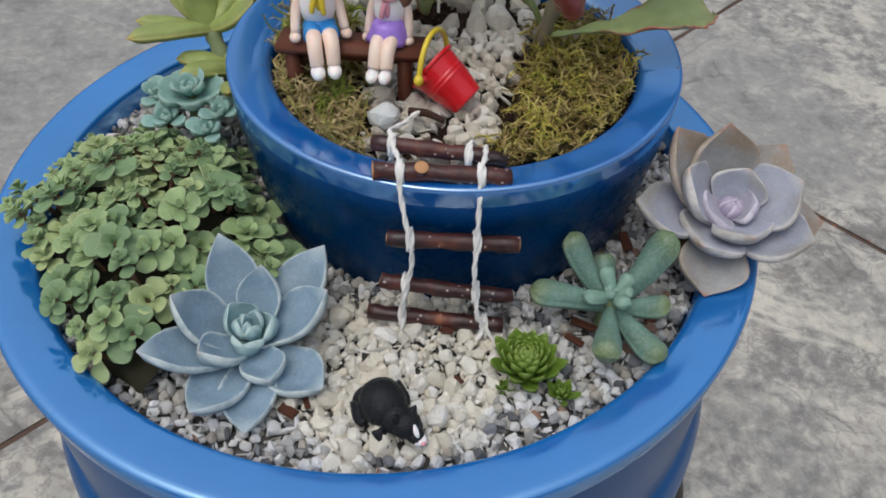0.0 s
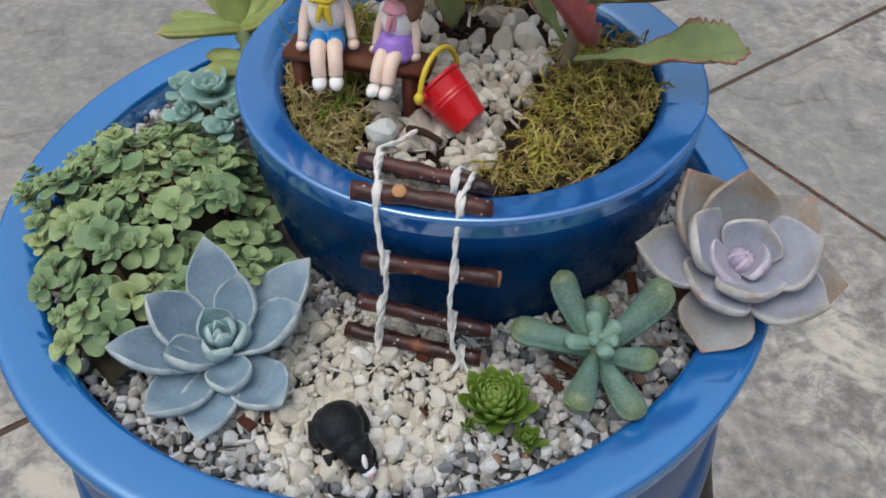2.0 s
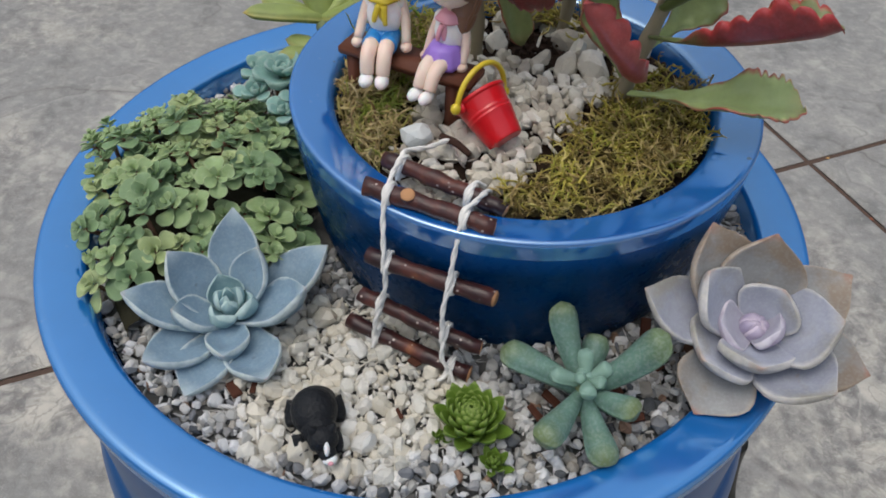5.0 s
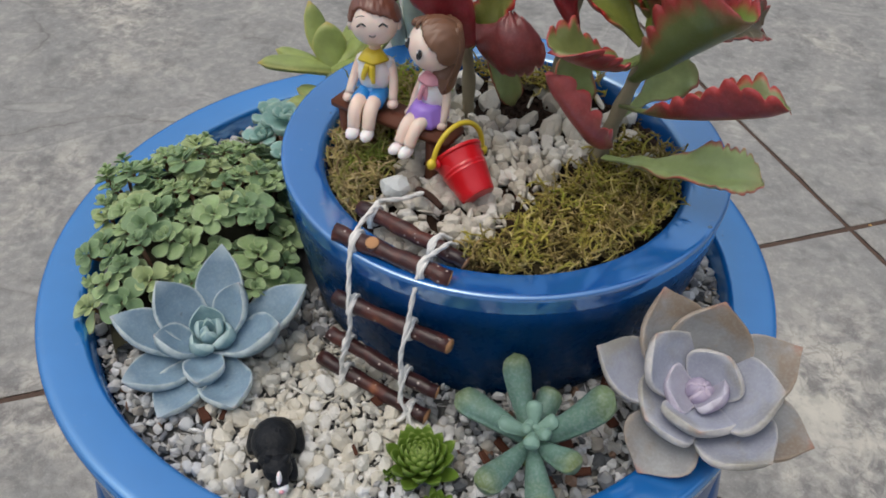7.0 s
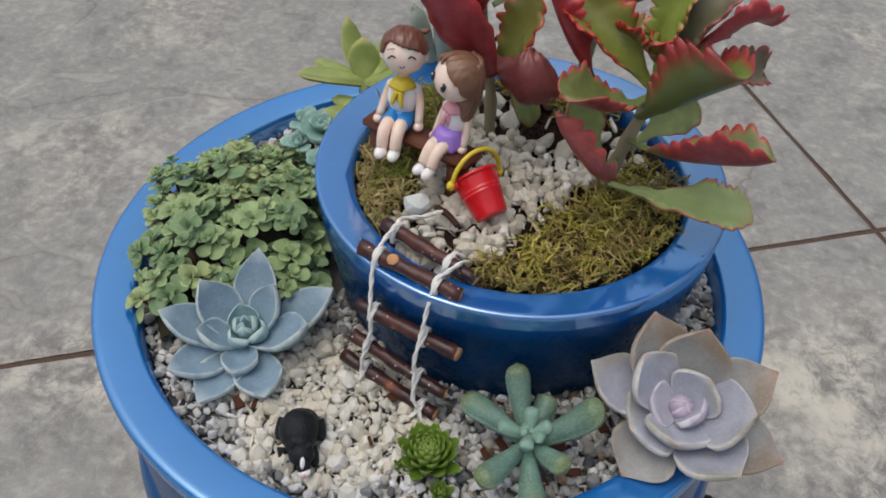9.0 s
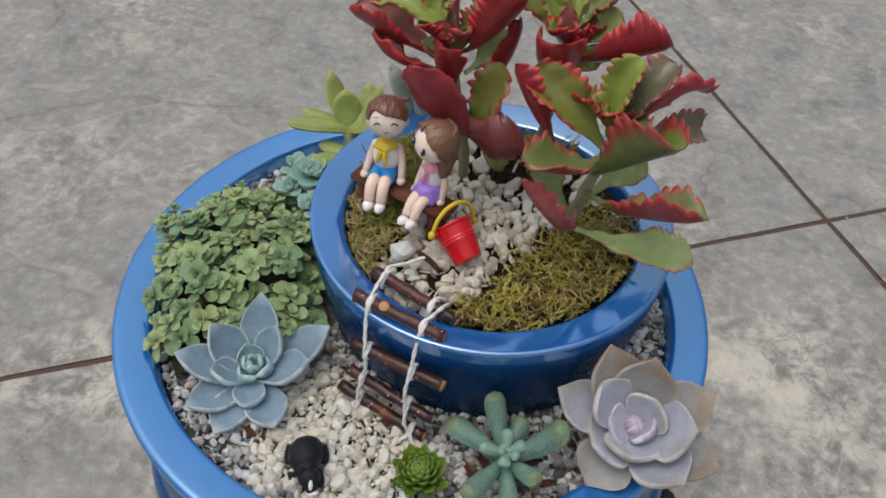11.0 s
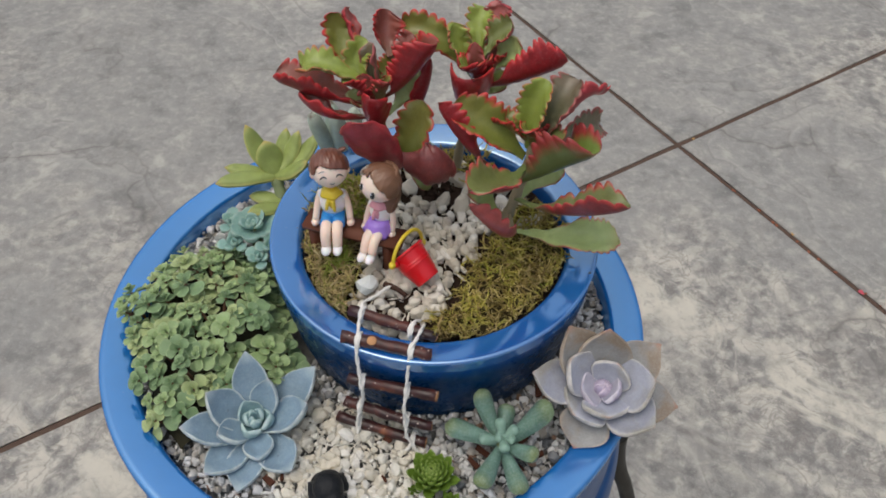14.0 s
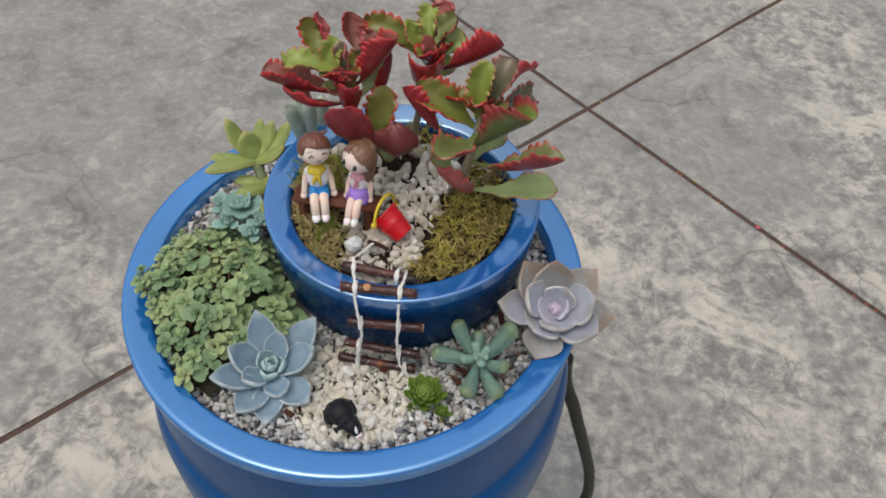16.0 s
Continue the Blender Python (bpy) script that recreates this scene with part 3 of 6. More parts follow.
for ang, ln, el in ((200, 0.0135, 24), (112, 0.0120, 48), (40, 0.0110, 42), (-75, 0.0115, 38), (-12, 0.0085, 44), (155, 0.0062, 62), (-140, 0.0066, 58), (75, 0.0050, 72)):
    out = Vector((math.cos(radians(ang)), math.sin(radians(ang)), 0))
    top = PC + Vector((0, 0, 0.004))
    leaf(fingers, top, top + out * ln * math.cos(radians(el)) + Vector((0, 0, ln * math.sin(radians(el)))), Vector((0, 0, 1)) - out, FINGER_YOUNG, "finger", 0.0026 + ln * 0.27, 0.0024 + ln * 0.2, cup=0.0, fat=1.0, nu=12, nv=8)

# bright green houseleek with an offset
LEEK = leaf_mats("bright_green_leaf", (0.135, 0.220, 0.028), (0.11, 0.18, 0.022), (0.18, 0.27, 0.05), 0.45, (0.85, 1.05), tip=(0.9, (0.26, 0.32, 0.08)))


def houseleek(plant, centre, radius, count):
    for k in range(count):
        t = k / count
        ang = k * 2.39996
        el = radians(22 + 64 * t ** 0.6)
        ln = radius * (1 - 0.6 * t)
        out = Vector((math.cos(ang), math.sin(ang), 0))
        base = Vector(centre) + out * radius * 0.12 * (1 - t) + Vector((0, 0, radius * 0.45 * t))
        leaf(plant, base, base + out * ln * math.cos(el) + Vector((0, 0, ln * math.sin(el))), Vector((0, 0, 1)) - out * math.tan(min(el, 1.3)), LEEK, "lance", radius * 0.46 * (1 - 0.35 * t), radius * 0.11, arch=-0.14, cup=0.4, nu=8, nv=4)


leek = thing("houseleek", "small bright green houseleek rosette with a young offset in gravel", "succulent", (0.0552, -0.0948, 0.522))
houseleek(leek, (0.0552, -0.0945, 0.5245), 0.0142, 64)
houseleek(leek, (0.0672, -0.1045, 0.5225), 0.0068, 22)
houseleek(leek, (0.0470, -0.1020, 0.5225), 0.0045, 12)

# yellow-green stonecrop at the back
YELLOW = leaf_mats("yellow_green_leaf", (0.30, 0.36, 0.11), (0.27, 0.32, 0.095), (0.42, 0.40, 0.13), 0.36, (0.88, 1.05), tip=(0.9, (0.44, 0.32, 0.08)))
yellow = thing("stonecrop_succulent", "yellow-green succulent with pointed fleshy leaves on a bare stem", "succulent", (-0.066, 0.052, 0.523))
YC = Vector((-0.0805, 0.0625, 0.5640))
stem(yellow, [(-0.064, 0.040, 0.515), (-0.068, 0.046, 0.54), (-0.076, 0.056, 0.556), YC], 0.0042, 0.0036, STEM_GREEN)
for tip, width, arch in (((-0.1112, 0.0422, 0.5700), 0.0115, 0.03), ((-0.1010, 0.0755, 0.5915), 0.0115, -0.10), ((-0.0575, 0.0850, 0.5850), 0.0115, -0.10), ((-0.0580, 0.0640, 0.5800), 0.0110, -0.08), ((-0.0800, 0.0880, 0.5830), 0.0105, -0.1),
                         ((-0.1115, 0.0575, 0.5702), 0.0100, -0.02), ((-0.0872, 0.0700, 0.5860), 0.0150, -0.08), ((-0.0700, 0.0840, 0.5860), 0.0100, -0.1)):
    out = Vector(tip) - YC
    flat = Vector((out.x, out.y, 0.001)).normalized()
    leaf(yellow, YC, tip, Vector((0, 0, 1)) - flat * 0.3, YELLOW, "lance", width * 1.15, 0.0068, arch=arch, cup=0.12, fat=1.0)
for base, tip, width in (((-0.070, 0.049, 0.5510), (-0.0885, 0.0330, 0.5590), 0.0105), ((-0.0665, 0.044, 0.5440), (-0.0640, 0.0150, 0.5620), 0.0100), ((-0.068, 0.047, 0.546), (-0.060, 0.070, 0.5620), 0.0095), ((-0.074, 0.053, 0.5530), (-0.0520, 0.0490, 0.5640), 0.0100), ((-0.072, 0.052, 0.5520), (-0.0950, 0.0500, 0.5560), 0.0095)):
    leaf(yellow, base, tip, (0, 0, 1), YELLOW, "lance", width * 1.1, 0.0064, arch=0.05, cup=0.1, fat=1.0)

# small blue-green rosette behind the creeping stonecrop
TEAL = leaf_mats("blue_green_leaf", (0.225, 0.385, 0.335), (0.205, 0.35, 0.30), (0.38, 0.48, 0.41), 0.5, (0.85, 1.05), bloom=0.16)
teal = thing("rosette_succulent", "small blue-green rosette succulent with round spoon leaves", "succulent", (-0.083, 0.025, 0.523))
TC = Vector((-0.0838, 0.0290, 0.5500))
stem(teal, [(-0.080, 0.026, 0.515), (-0.082, 0.025, 0.535), TC], 0.003, 0.003, STEM_GREEN)
for k, ang in enumerate((10, 62, 118, 170, 225, 285, 335)):
    out = Vector((math.cos(radians(ang)), math.sin(radians(ang)), 0))
    leaf(teal, TC + out * 0.002, TC + out * 0.0145 + Vector((0, 0, 0.006)), Vector((0, 0, 1)) - out * 0.5, TEAL, "spoon", 0.0125, 0.0036, cup=0.3, arch=-0.06, nu=10, nv=6)
rosette_core(teal, TC + Vector((0, 0, 0.002)), (0, -0.15, 1), 10, 0.0110, TEAL, "spoon", 0.0085, 0.003, 0.4, (35, 80), cup=0.35, nu=9, nv=6)
for place, ang in (((-0.0735, 0.0105, 0.545), 2.0), ((-0.0690, 0.0180, 0.549), 0.4), ((-0.1000, 0.0330, 0.5470), 1.1), ((-0.0930, 0.0180, 0.5450), 2.7)):
    rosette_core(teal, place, (0, -0.2, 1), 9, 0.0110, TEAL, "spoon", 0.0075, 0.003, ang, (10, 75), cup=0.3, nu=8, nv=6)

PINK = leaf_mats("pink_grey_leaf", (0.42, 0.32, 0.28), (0.40, 0.30, 0.27), (0.48, 0.36, 0.30), 0.55, (0.8, 1.05), bloom=0.15)
GREYROSE = leaf_mats("pale_grey_leaf", (0.34, 0.36, 0.34), (0.32, 0.34, 0.32), (0.42, 0.40, 0.38), 0.55, (0.8, 1.05), bloom=0.2)
for places, mats, label in ((((-0.1085, 0.0140, 0.533), (-0.1160, 0.0040, 0.532)), PINK, "tiny pinkish rosette succulents between gravel"), (((-0.1005, 0.0345, 0.536), (-0.1075, 0.0270, 0.534), (-0.0985, 0.0440, 0.533)), GREYROSE, "tiny pale grey rosette succulents between gravel")):
    tiny = thing("rosette_succulent", label, "succulent", (places[0][0], places[0][1], 0.523))
    for i, p in enumerate(places):
        rosette_core(tiny, p, (0, -0.1, 1), 11, 0.0070, mats, "spoon", 0.0052, 0.0022, i * 1.3, (10, 78), cup=0.3, nu=7, nv=4)
        stem(tiny, [(p[0], p[1], 0.515), p], 0.002, 0.002, STEM_BROWN)

# grey-green leaves behind the upper pot
GLAUCOUS = leaf_mats("glaucous_leaf", (0.54, 0.62, 0.52), (0.52, 0.60, 0.50), (0.58, 0.64, 0.54), 0.5, (0.9, 1.05), tip=(0.955, (0.14, 0.06, 0.03)))
glaucous = thing("tube_succulent", "grey-green succulent with dark-tipped tubular leaves", "succulent", (-0.047, 0.088, 0.523))
for base, tip in (((-0.0465, 0.0880, 0.545), (-0.0515, 0.0650, 0.6180)), ((-0.0440, 0.0900, 0.545), (-0.0385, 0.0690, 0.6185)), ((-0.0480, 0.0920, 0.540), (-0.0480, 0.0860, 0.6120)), ((-0.0420, 0.0920, 0.540), (-0.0330, 0.0880, 0.6080))):
    leaf(glaucous, base, tip, (0, -1, 0.2), GLAUCOUS, "finger", 0.0105, 0.0085, cup=0.0, fat=1.0)
stem(glaucous, [(-0.045, 0.092, 0.515), (-0.045, 0.09, 0.548)], 0.005, 0.005, STEM_GREEN)

# creeping stonecrop: many small shoots that make a cushion
SEDUM = leaf_mats("creeping_stonecrop_leaf", (0.285, 0.390, 0.165), (0.25, 0.34, 0.145), (0.42, 0.49, 0.26), 0.5, (0.85, 1.05), vary=0.2, bloom=0.08)
SEDUM_PALE = leaf_mats("pale_stonecrop_leaf", (0.375, 0.455, 0.195), (0.335, 0.40, 0.17), (0.49, 0.53, 0.28), 0.5, (0.85, 1.05), vary=0.2, bloom=0.08)
SEDUM_DEEP = leaf_mats("deep_and_shaded_stonecrop_leaf", (0.19, 0.290, 0.130), (0.17, 0.25, 0.115), (0.30, 0.39, 0.20), 0.5, (0.85, 1.05), vary=0.2, bloom=0.08)


def shoot_leaves(rng, size, tall):
    """Poses of the leaves of a shoot end: pairs of round leaves, each pair turned across the last, smaller towards the tip."""
    out_list = []
    pairs = 6 if size < 0.0085 else 5
    for p in range(pairs):
        t = p / (pairs - 1)
        ln = size * (1.0 - 0.72 * t) * rng.uniform(0.86, 1.12)
        el = radians(-4 + 62 * t ** 1.15 + rng.uniform(-11, 11))
        for k in range(2):
            ang = p * math.pi / 2 + k * math.pi + rng.uniform(-0.3, 0.3) + 0.25 * p
            out = Vector((math.cos(ang), math.sin(ang), 0))
            base = out * size * 0.08 + Vector((0, 0, tall * t))
            tip = base + out * ln * math.cos(el) + Vector((0, 0, ln * math.sin(el)))
            out_list.append(aim(base, tip, Vector((rng.uniform(-0.2, 0.2), rng.uniform(-0.2, 0.2), 1)) - out * math.tan(min(el, 1.2))) @ Matrix.Diagonal((ln, ln * rng.uniform(0.92, 1.12), ln, 1)))
    return out_list


def cushion_height(x, y):
    """The top of the cushion over the gravel, or None outside it."""
    ang = math.degrees(math.atan2(y, x)) % 360
    r = math.hypot(x, y)
    d = math.hypot(x - INNER[0], y - INNER[1]) - 0.089
    spill = math.exp(-((ang - 196) / 7) ** 2)
    reach = 0.1345 - 0.009 * max(0, min(1, (190 - ang) / 16)) + 0.0070 * spill
    if not 168 < ang < 240 or r > reach or d < 0.0048:
        return None
    ends = min((ang - 168) / 26, (243 - ang) / 22, 1)
    side = min((0.139 + 0.012 * spill - r) / 0.022, 1)
    inner = min(0.08 + (d - 0.0048) / 0.0135, 1)
    return (0.533 if r < 0.134 else 0.5375) + 0.0250 * max(0, ends) ** 0.6 * (0.45 + 0.55 * max(0, side)) * inner + 0.003 * noise.noise((x * 60, y * 60, 0))


sedum = thing("creeping_stonecrop", "dense green cushion of creeping stonecrop with small round leaves", "succulent", (-0.09, -0.035, 0.523))
rng = random.Random(5)
spoons = {}
for mats in (SEDUM, SEDUM_PALE, SEDUM_DEEP):
    spoons[mats[0].name] = [(mats, leaf_data("spoon", 1.0, 0.90, 0.11, cup=c, arch=h, nu=8, nv=6, edge=0.5)) for c, h in ((0.22, 0.05), (0.30, 0.09), (0.12, 0.02))]
spoon_meshes = {(key, i): mesh("leaf", d[0], d[1], uvs=d[2], mats=mats, slots=d[3]) for key, rows in spoons.items() for i, (mats, d) in enumerate(rows)}
placed, shoots = [], []


def near_rosette(x, y, clear):
    """Whether a place lies under the blue-grey rosette's leaves."""
    for tx, ty in ((-0.0537, -0.0600), (-0.0651, -0.0862), (-0.0725, -0.1048), (-0.0538, -0.1215), (-0.0178, -0.0547)):
        dx, dy = tx - EC.x, ty - EC.y
        t = max(0, min(1, ((x - EC.x) * dx + (y - EC.y) * dy) / (dx * dx + dy * dy)))
        if math.hypot(x - EC.x - dx * t, y - EC.y - dy * t) < clear:
            return True
    return False


for tries in range(9000):
    x, y = rng.uniform(-0.15, -0.02), rng.uniform(-0.115, 0.04)
    h = cushion_height(x, y)
    if h is None or any((x - a) ** 2 + (y - b) ** 2 < 0.0074 ** 2 for a, b in placed) or near_rosette(x, y, 0.0118):
        continue
    placed.append((x, y))
    if near_rosette(x, y, 0.0165):
        h = min(h, 0.5480)
    near = math.hypot(x - INNER[0], y - INNER[1]) < 0.109
    big = rng.random() < (0.85 if near else 0.50 if y < -0.055 else 0.15)
    lean = Vector((x + 0.085, y + 0.035, 0)) * 9 + Vector((rng.uniform(-0.35, 0.35), rng.uniform(-0.35, 0.35), 1))
    m = Matrix.Translation((x, y, h - 0.006 + rng.uniform(-0.006, 0.003))) @ lean.to_track_quat("Z", "Y").to_matrix().to_4x4() @ pose(0, 0, 0, 0, 0, rng.uniform(0, 360))
    size, tall = (rng.uniform(0.0088, 0.0112), 0.0045) if big else (rng.uniform(0.0056, 0.0080), 0.0052)
    # Shoots beside the upper pot take deeper greens: shade put into leaf colour.
    shoots.append((y, m, size, tall, rng.choice((SEDUM_DEEP, SEDUM) if near else (SEDUM, SEDUM, SEDUM_PALE, SEDUM_DEEP))[0].name))
shoots.sort(key=lambda s: s[0])
rest = {key: ([], [], [], []) for key in spoons}
stems, single = [], 0
for y, m, size, tall, key in shoots:
    for lm in shoot_leaves(rng, size, tall):
        i = rng.randrange(3)
        if single < 300:
            put("leaf", spoon_meshes[key, i], sedum, m @ lm)
            single += 1
        else:
            v, f, uv, sl = spoons[key][i][1]
            big_v, big_f, big_uv, big_s = rest[key]
            o = len(big_v)
            w = m @ lm
            big_v += [w @ Vector(q) for q in v]
            big_f += [tuple(k + o for k in q) for q in f]
            big_uv += uv
            big_s += sl
    stems.append(tube_data([m @ Vector((0, 0, -0.022)), m @ Vector((0.0008, 0, -0.01)), m @ Vector((0, 0, tall * 0.3))], 0.0009, 5))
for key, (v, f, uv, sl) in rest.items():
    put("foliage", mesh("foliage", v, f, uvs=uv, mats=spoons[key][0][0], slots=sl), sedum, kind="stuff")
put("undergrowth", mesh("undergrowth", *joined(stems), mats=[STEM_BROWN]), sedum, kind="stuff")
# Dark sheet under the shoots; its colour stands in for the cushion's shade.
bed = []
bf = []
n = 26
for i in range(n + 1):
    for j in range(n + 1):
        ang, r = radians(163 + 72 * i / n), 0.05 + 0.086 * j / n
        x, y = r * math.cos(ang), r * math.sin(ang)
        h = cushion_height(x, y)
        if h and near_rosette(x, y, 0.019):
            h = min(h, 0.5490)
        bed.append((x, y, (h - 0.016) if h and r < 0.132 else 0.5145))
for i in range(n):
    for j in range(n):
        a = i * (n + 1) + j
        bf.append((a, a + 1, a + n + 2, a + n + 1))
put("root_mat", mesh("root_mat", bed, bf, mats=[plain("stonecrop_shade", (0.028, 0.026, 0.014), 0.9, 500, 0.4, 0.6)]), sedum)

# kalanchoe with scalloped red-edged leaves, on three stems


def boat_mats(name, top, under, flush, edge, rough=0.36, flush_at=(0.22, 0.5), edge_at=(0.8, 1.0), vary=0.16, blush=0.0):
    """Upper and lower face of a fleshy scalloped leaf: the lower face flushes from its base colour towards the tip; the margin is red."""
    out = []
    for side, col in (("top", top), ("under", under)):
        n = Nodes(name + "_" + side)
        u, v = n.uv()
        e = n.math("ABSOLUTE", n.math("SUBTRACT", n.math("MULTIPLY", v, 2.0), 1.0))
        f, g, r = n.noise(140, 4, 0.6), n.noise(900, 3), n.random()
        c = n.mix(n.value(f, 0.3, 0.7), tuple(x * (1 - vary) for x in col), tuple(min(1, x * (1 + vary)) for x in col))
        c = n.mix(n.math("MULTIPLY", r, 0.3), c, tuple(x * 0.72 for x in col))
        wob = n.math("MULTIPLY", n.math("SUBTRACT", f, 0.5), 0.4)
        amount = n.value(n.math("ADD", u, wob), *flush_at)
        if side == "top":
            amount = n.math("MULTIPLY", amount, blush)
        c = n.mix(amount, c, n.mix(n.value(n.noise(260, 3), 0.35, 0.65), flush, tuple(x * 0.72 for x in flush)))
        c = n.mix(n.value(n.noise(75, 4, 0.6), 0.52, 0.66, 0, 0.35), c, n.mix(0.7, c, (0.55, 0.5, 0.5), "MULTIPLY"))
        m = n.math("MULTIPLY", n.value(n.math("ADD", e, wob), *edge_at), n.value(u, 0.2, 0.4))
        c = n.mix(m, c, edge)
        c = n.mix(n.math("MULTIPLY", n.value(g, 0.5, 0.7), 0.05), c, (0.5, 0.45, 0.42))
        n.bump(n.math("ADD", g, n.noise(320, 3)), 0.16, 0.0004)
        out.append(n.done(Base_Color=c, Roughness=n.value(f, 0.3, 0.7, rough * 0.85, rough * 1.2), Specular_IOR_Level=0.5, Subsurface_Weight=0.06, Subsurface_Radius=(0.004, 0.003, 0.002), Subsurface_Scale=0.5))
    return out


def boat_leaf(plant, base, mid, tip, up, mats, width, roll, lobes=7, depth=0.0034, first=0.36, thick=0.0022, outline="kalanchoe", share=0.42):
    """A leaf whose midrib runs from base past mid to tip, folded along it by roll degrees a side (minus: the back bulges up), with rounded lobes on its margin; share is how much of each half the fold's bend takes."""
    p0, pm, p2 = Vector(base), Vector(mid), Vector(tip)
    p1 = pm * 2 - (p0 + p2) / 2
    us, ws = zip(*OUTLINES[outline])
    nu, nv = max(22, lobes * 9), 12
    half = radians(abs(roll)) + 0.02
    sign = 1 if roll >= 0 else -1
    verts, uvs = [], []
    for face in (1, -1):
        for i in range(nu + 1):
            u = i / nu
            w = float(np.interp(u, us, ws)) * width / 2
            c = p0 * (1 - u) ** 2 + p1 * 2 * u * (1 - u) + p2 * u * u
            d = ((p1 - p0) * (1 - u) + (p2 - p1) * u).normalized()
            n = Vector(up)
            n = (n - d * n.dot(d)).normalized()
            b = n.cross(d)
            lobe = 0.0
            if lobes and u > first:
                lobe = depth * (abs(math.sin(math.pi * lobes * (u - first) / (1 - first))) ** 0.45 - 0.60) * min(1, (u - first) * 6 + 0.2)
            for j in range(nv + 1):
                v = -1 + 2 * j / nv
                side = 1 if v > 0 else -1
                s = abs(v) * w + lobe * abs(v) ** 3
                bend = share * width / 2
                arc = min(s, bend)
                a = half * arc / bend
                y = bend / half * math.sin(a) + max(0.0, s - bend) * math.cos(half)
                z = bend / half * (1 - math.cos(a)) + max(0.0, s - bend) * math.sin(half)
                t = thick * max(0.05, 1 - abs(v) ** 3) ** 0.5 * min(1, (1 - u) * 8 + 0.25) * min(1, 0.5 + w / (width * 0.4))
                t = t * (0.3 if face > 0 else -0.7)
                y = side * (y - t * math.sin(a) * sign)
                z = sign * z + t * math.cos(a) + (0.0012 * math.sin(u * 15 + 3 * v + width * 900) + 0.0008 * math.sin(u * 29 - 5 * v)) * abs(v) ** 2 * min(1, u * 3)
                verts.append(c - p0 + b * y + n * z)
                uvs.append((u, (v + 1) / 2))
    m = nv + 1
    o = (nu + 1) * m
    faces, slots = [], []
    for i in range(nu):
        for j in range(nv):
            a = i * m + j
            faces += [(a, a + m, a + m + 1, a + 1), (o + a, o + a + 1, o + a + m + 1, o + a + m)]
            slots += [0, 1]
        for j in (0, nv):
            a = i * m + j
            q = (a, o + a, o + a + m, a + m)
            faces.append(q if j == 0 else q[::-1])
            slots.append(1)
    for i in (0, nu):
        for j in range(nv):
            a = i * m + j
            q = (a, a + 1, o + a + 1, o + a)
            faces.append(q if i == 0 else q[::-1])
            slots.append(1)
    return put("leaf", mesh("leaf", verts, faces, uvs=uvs, mats=mats, slots=slots), plant, Matrix.Translation(p0))


MAROON, CRIMSON = (0.275, 0.015, 0.020), (0.50, 0.026, 0.028)
RED = boat_mats("maroon_leaf", (0.26, 0.13, 0.085), (0.19, 0.05, 0.04), MAROON, CRIMSON, flush_at=(0.10, 0.35), edge_at=(0.74, 1.0), blush=0.45)
FOLDED = boat_mats("folded_green_leaf_with_red_back", (0.22, 0.27, 0.055), (0.19, 0.045, 0.035), MAROON, CRIMSON, flush_at=(0.05, 0.3), edge_at=(0.76, 0.98))
ROSE = boat_mats("rose_red_leaf", (0.40, 0.18, 0.14), (0.35, 0.036, 0.048), (0.35, 0.036, 0.048), (0.44, 0.04, 0.045), flush_at=(0.0, 0.2), blush=0.55)
DUSKY = boat_mats("dusky_maroon_leaf", (0.24, 0.15, 0.10), (0.20, 0.05, 0.045), (0.215, 0.048, 0.046), (0.30, 0.05, 0.05), flush_at=(0.0, 0.2), blush=0.5)
GREENRED = boat_mats("red_edged_green_leaf", (0.205, 0.23, 0.045), (0.19, 0.17, 0.07), (0.24, 0.045, 0.036), CRIMSON, flush_at=(0.45, 0.85), edge_at=(0.78, 0.98), blush=0.15)
YOUNG = boat_mats("young_yellow_green_leaf", (0.27, 0.33, 0.06), (0.26, 0.29, 0.09), (0.38, 0.20, 0.06), (0.46, 0.14, 0.06), flush_at=(0.65, 1.05), edge_at=(0.88, 1.02))
OLIVE = boat_mats("olive_leaf", (0.155, 0.155, 0.09), (0.16, 0.115, 0.08), (0.25, 0.07, 0.065), (0.36, 0.08, 0.075), flush_at=(0.5, 0.95), edge_at=(0.82, 1.0), blush=0.25)
PALE = boat_mats("pale_green_leaf", (0.38, 0.47, 0.175), (0.33, 0.39, 0.17), (0.32, 0.10, 0.07), (0.36, 0.085, 0.06), flush_at=(0.84, 1.12), edge_at=(0.87, 1.01), blush=0.5)
BICOLOUR = boat_mats("green_and_red_leaf", (0.17, 0.215, 0.06), (0.17, 0.20, 0.07), (0.25, 0.036, 0.036), (0.40, 0.04, 0.04), flush_at=(0.22, 0.42), edge_at=(0.80, 1.0), blush=0.1)
BROAD = boat_mats("broad_green_leaf", (0.17, 0.24, 0.045), (0.145, 0.185, 0.06), (0.26, 0.06, 0.045), (0.29, 0.034, 0.032), flush_at=(0.8, 1.2), edge_at=(0.55, 0.88))
CURLED = boat_mats("rosy_curled_leaf", (0.26, 0.23, 0.13), (0.29, 0.12, 0.09), (0.34, 0.07, 0.065), (0.44, 0.07, 0.065), flush_at=(0.1, 0.35), edge_at=(0.78, 1.0), blush=0.25)
kalanchoe = thing("kalanchoe", "kalanchoe with red-edged scalloped leaves on three pale stems", "succulent", (0.035, 0.05, 0.565))
S1 = [(0.000, 0.053, 0.562), (0.001, 0.049, 0.595), (-0.002, 0.042, 0.630), (-0.003, 0.041, 0.662)]
S2 = [(0.030, 0.080, 0.562), (0.034, 0.075, 0.600), (0.041, 0.066, 0.635), (0.045, 0.064, 0.668)]
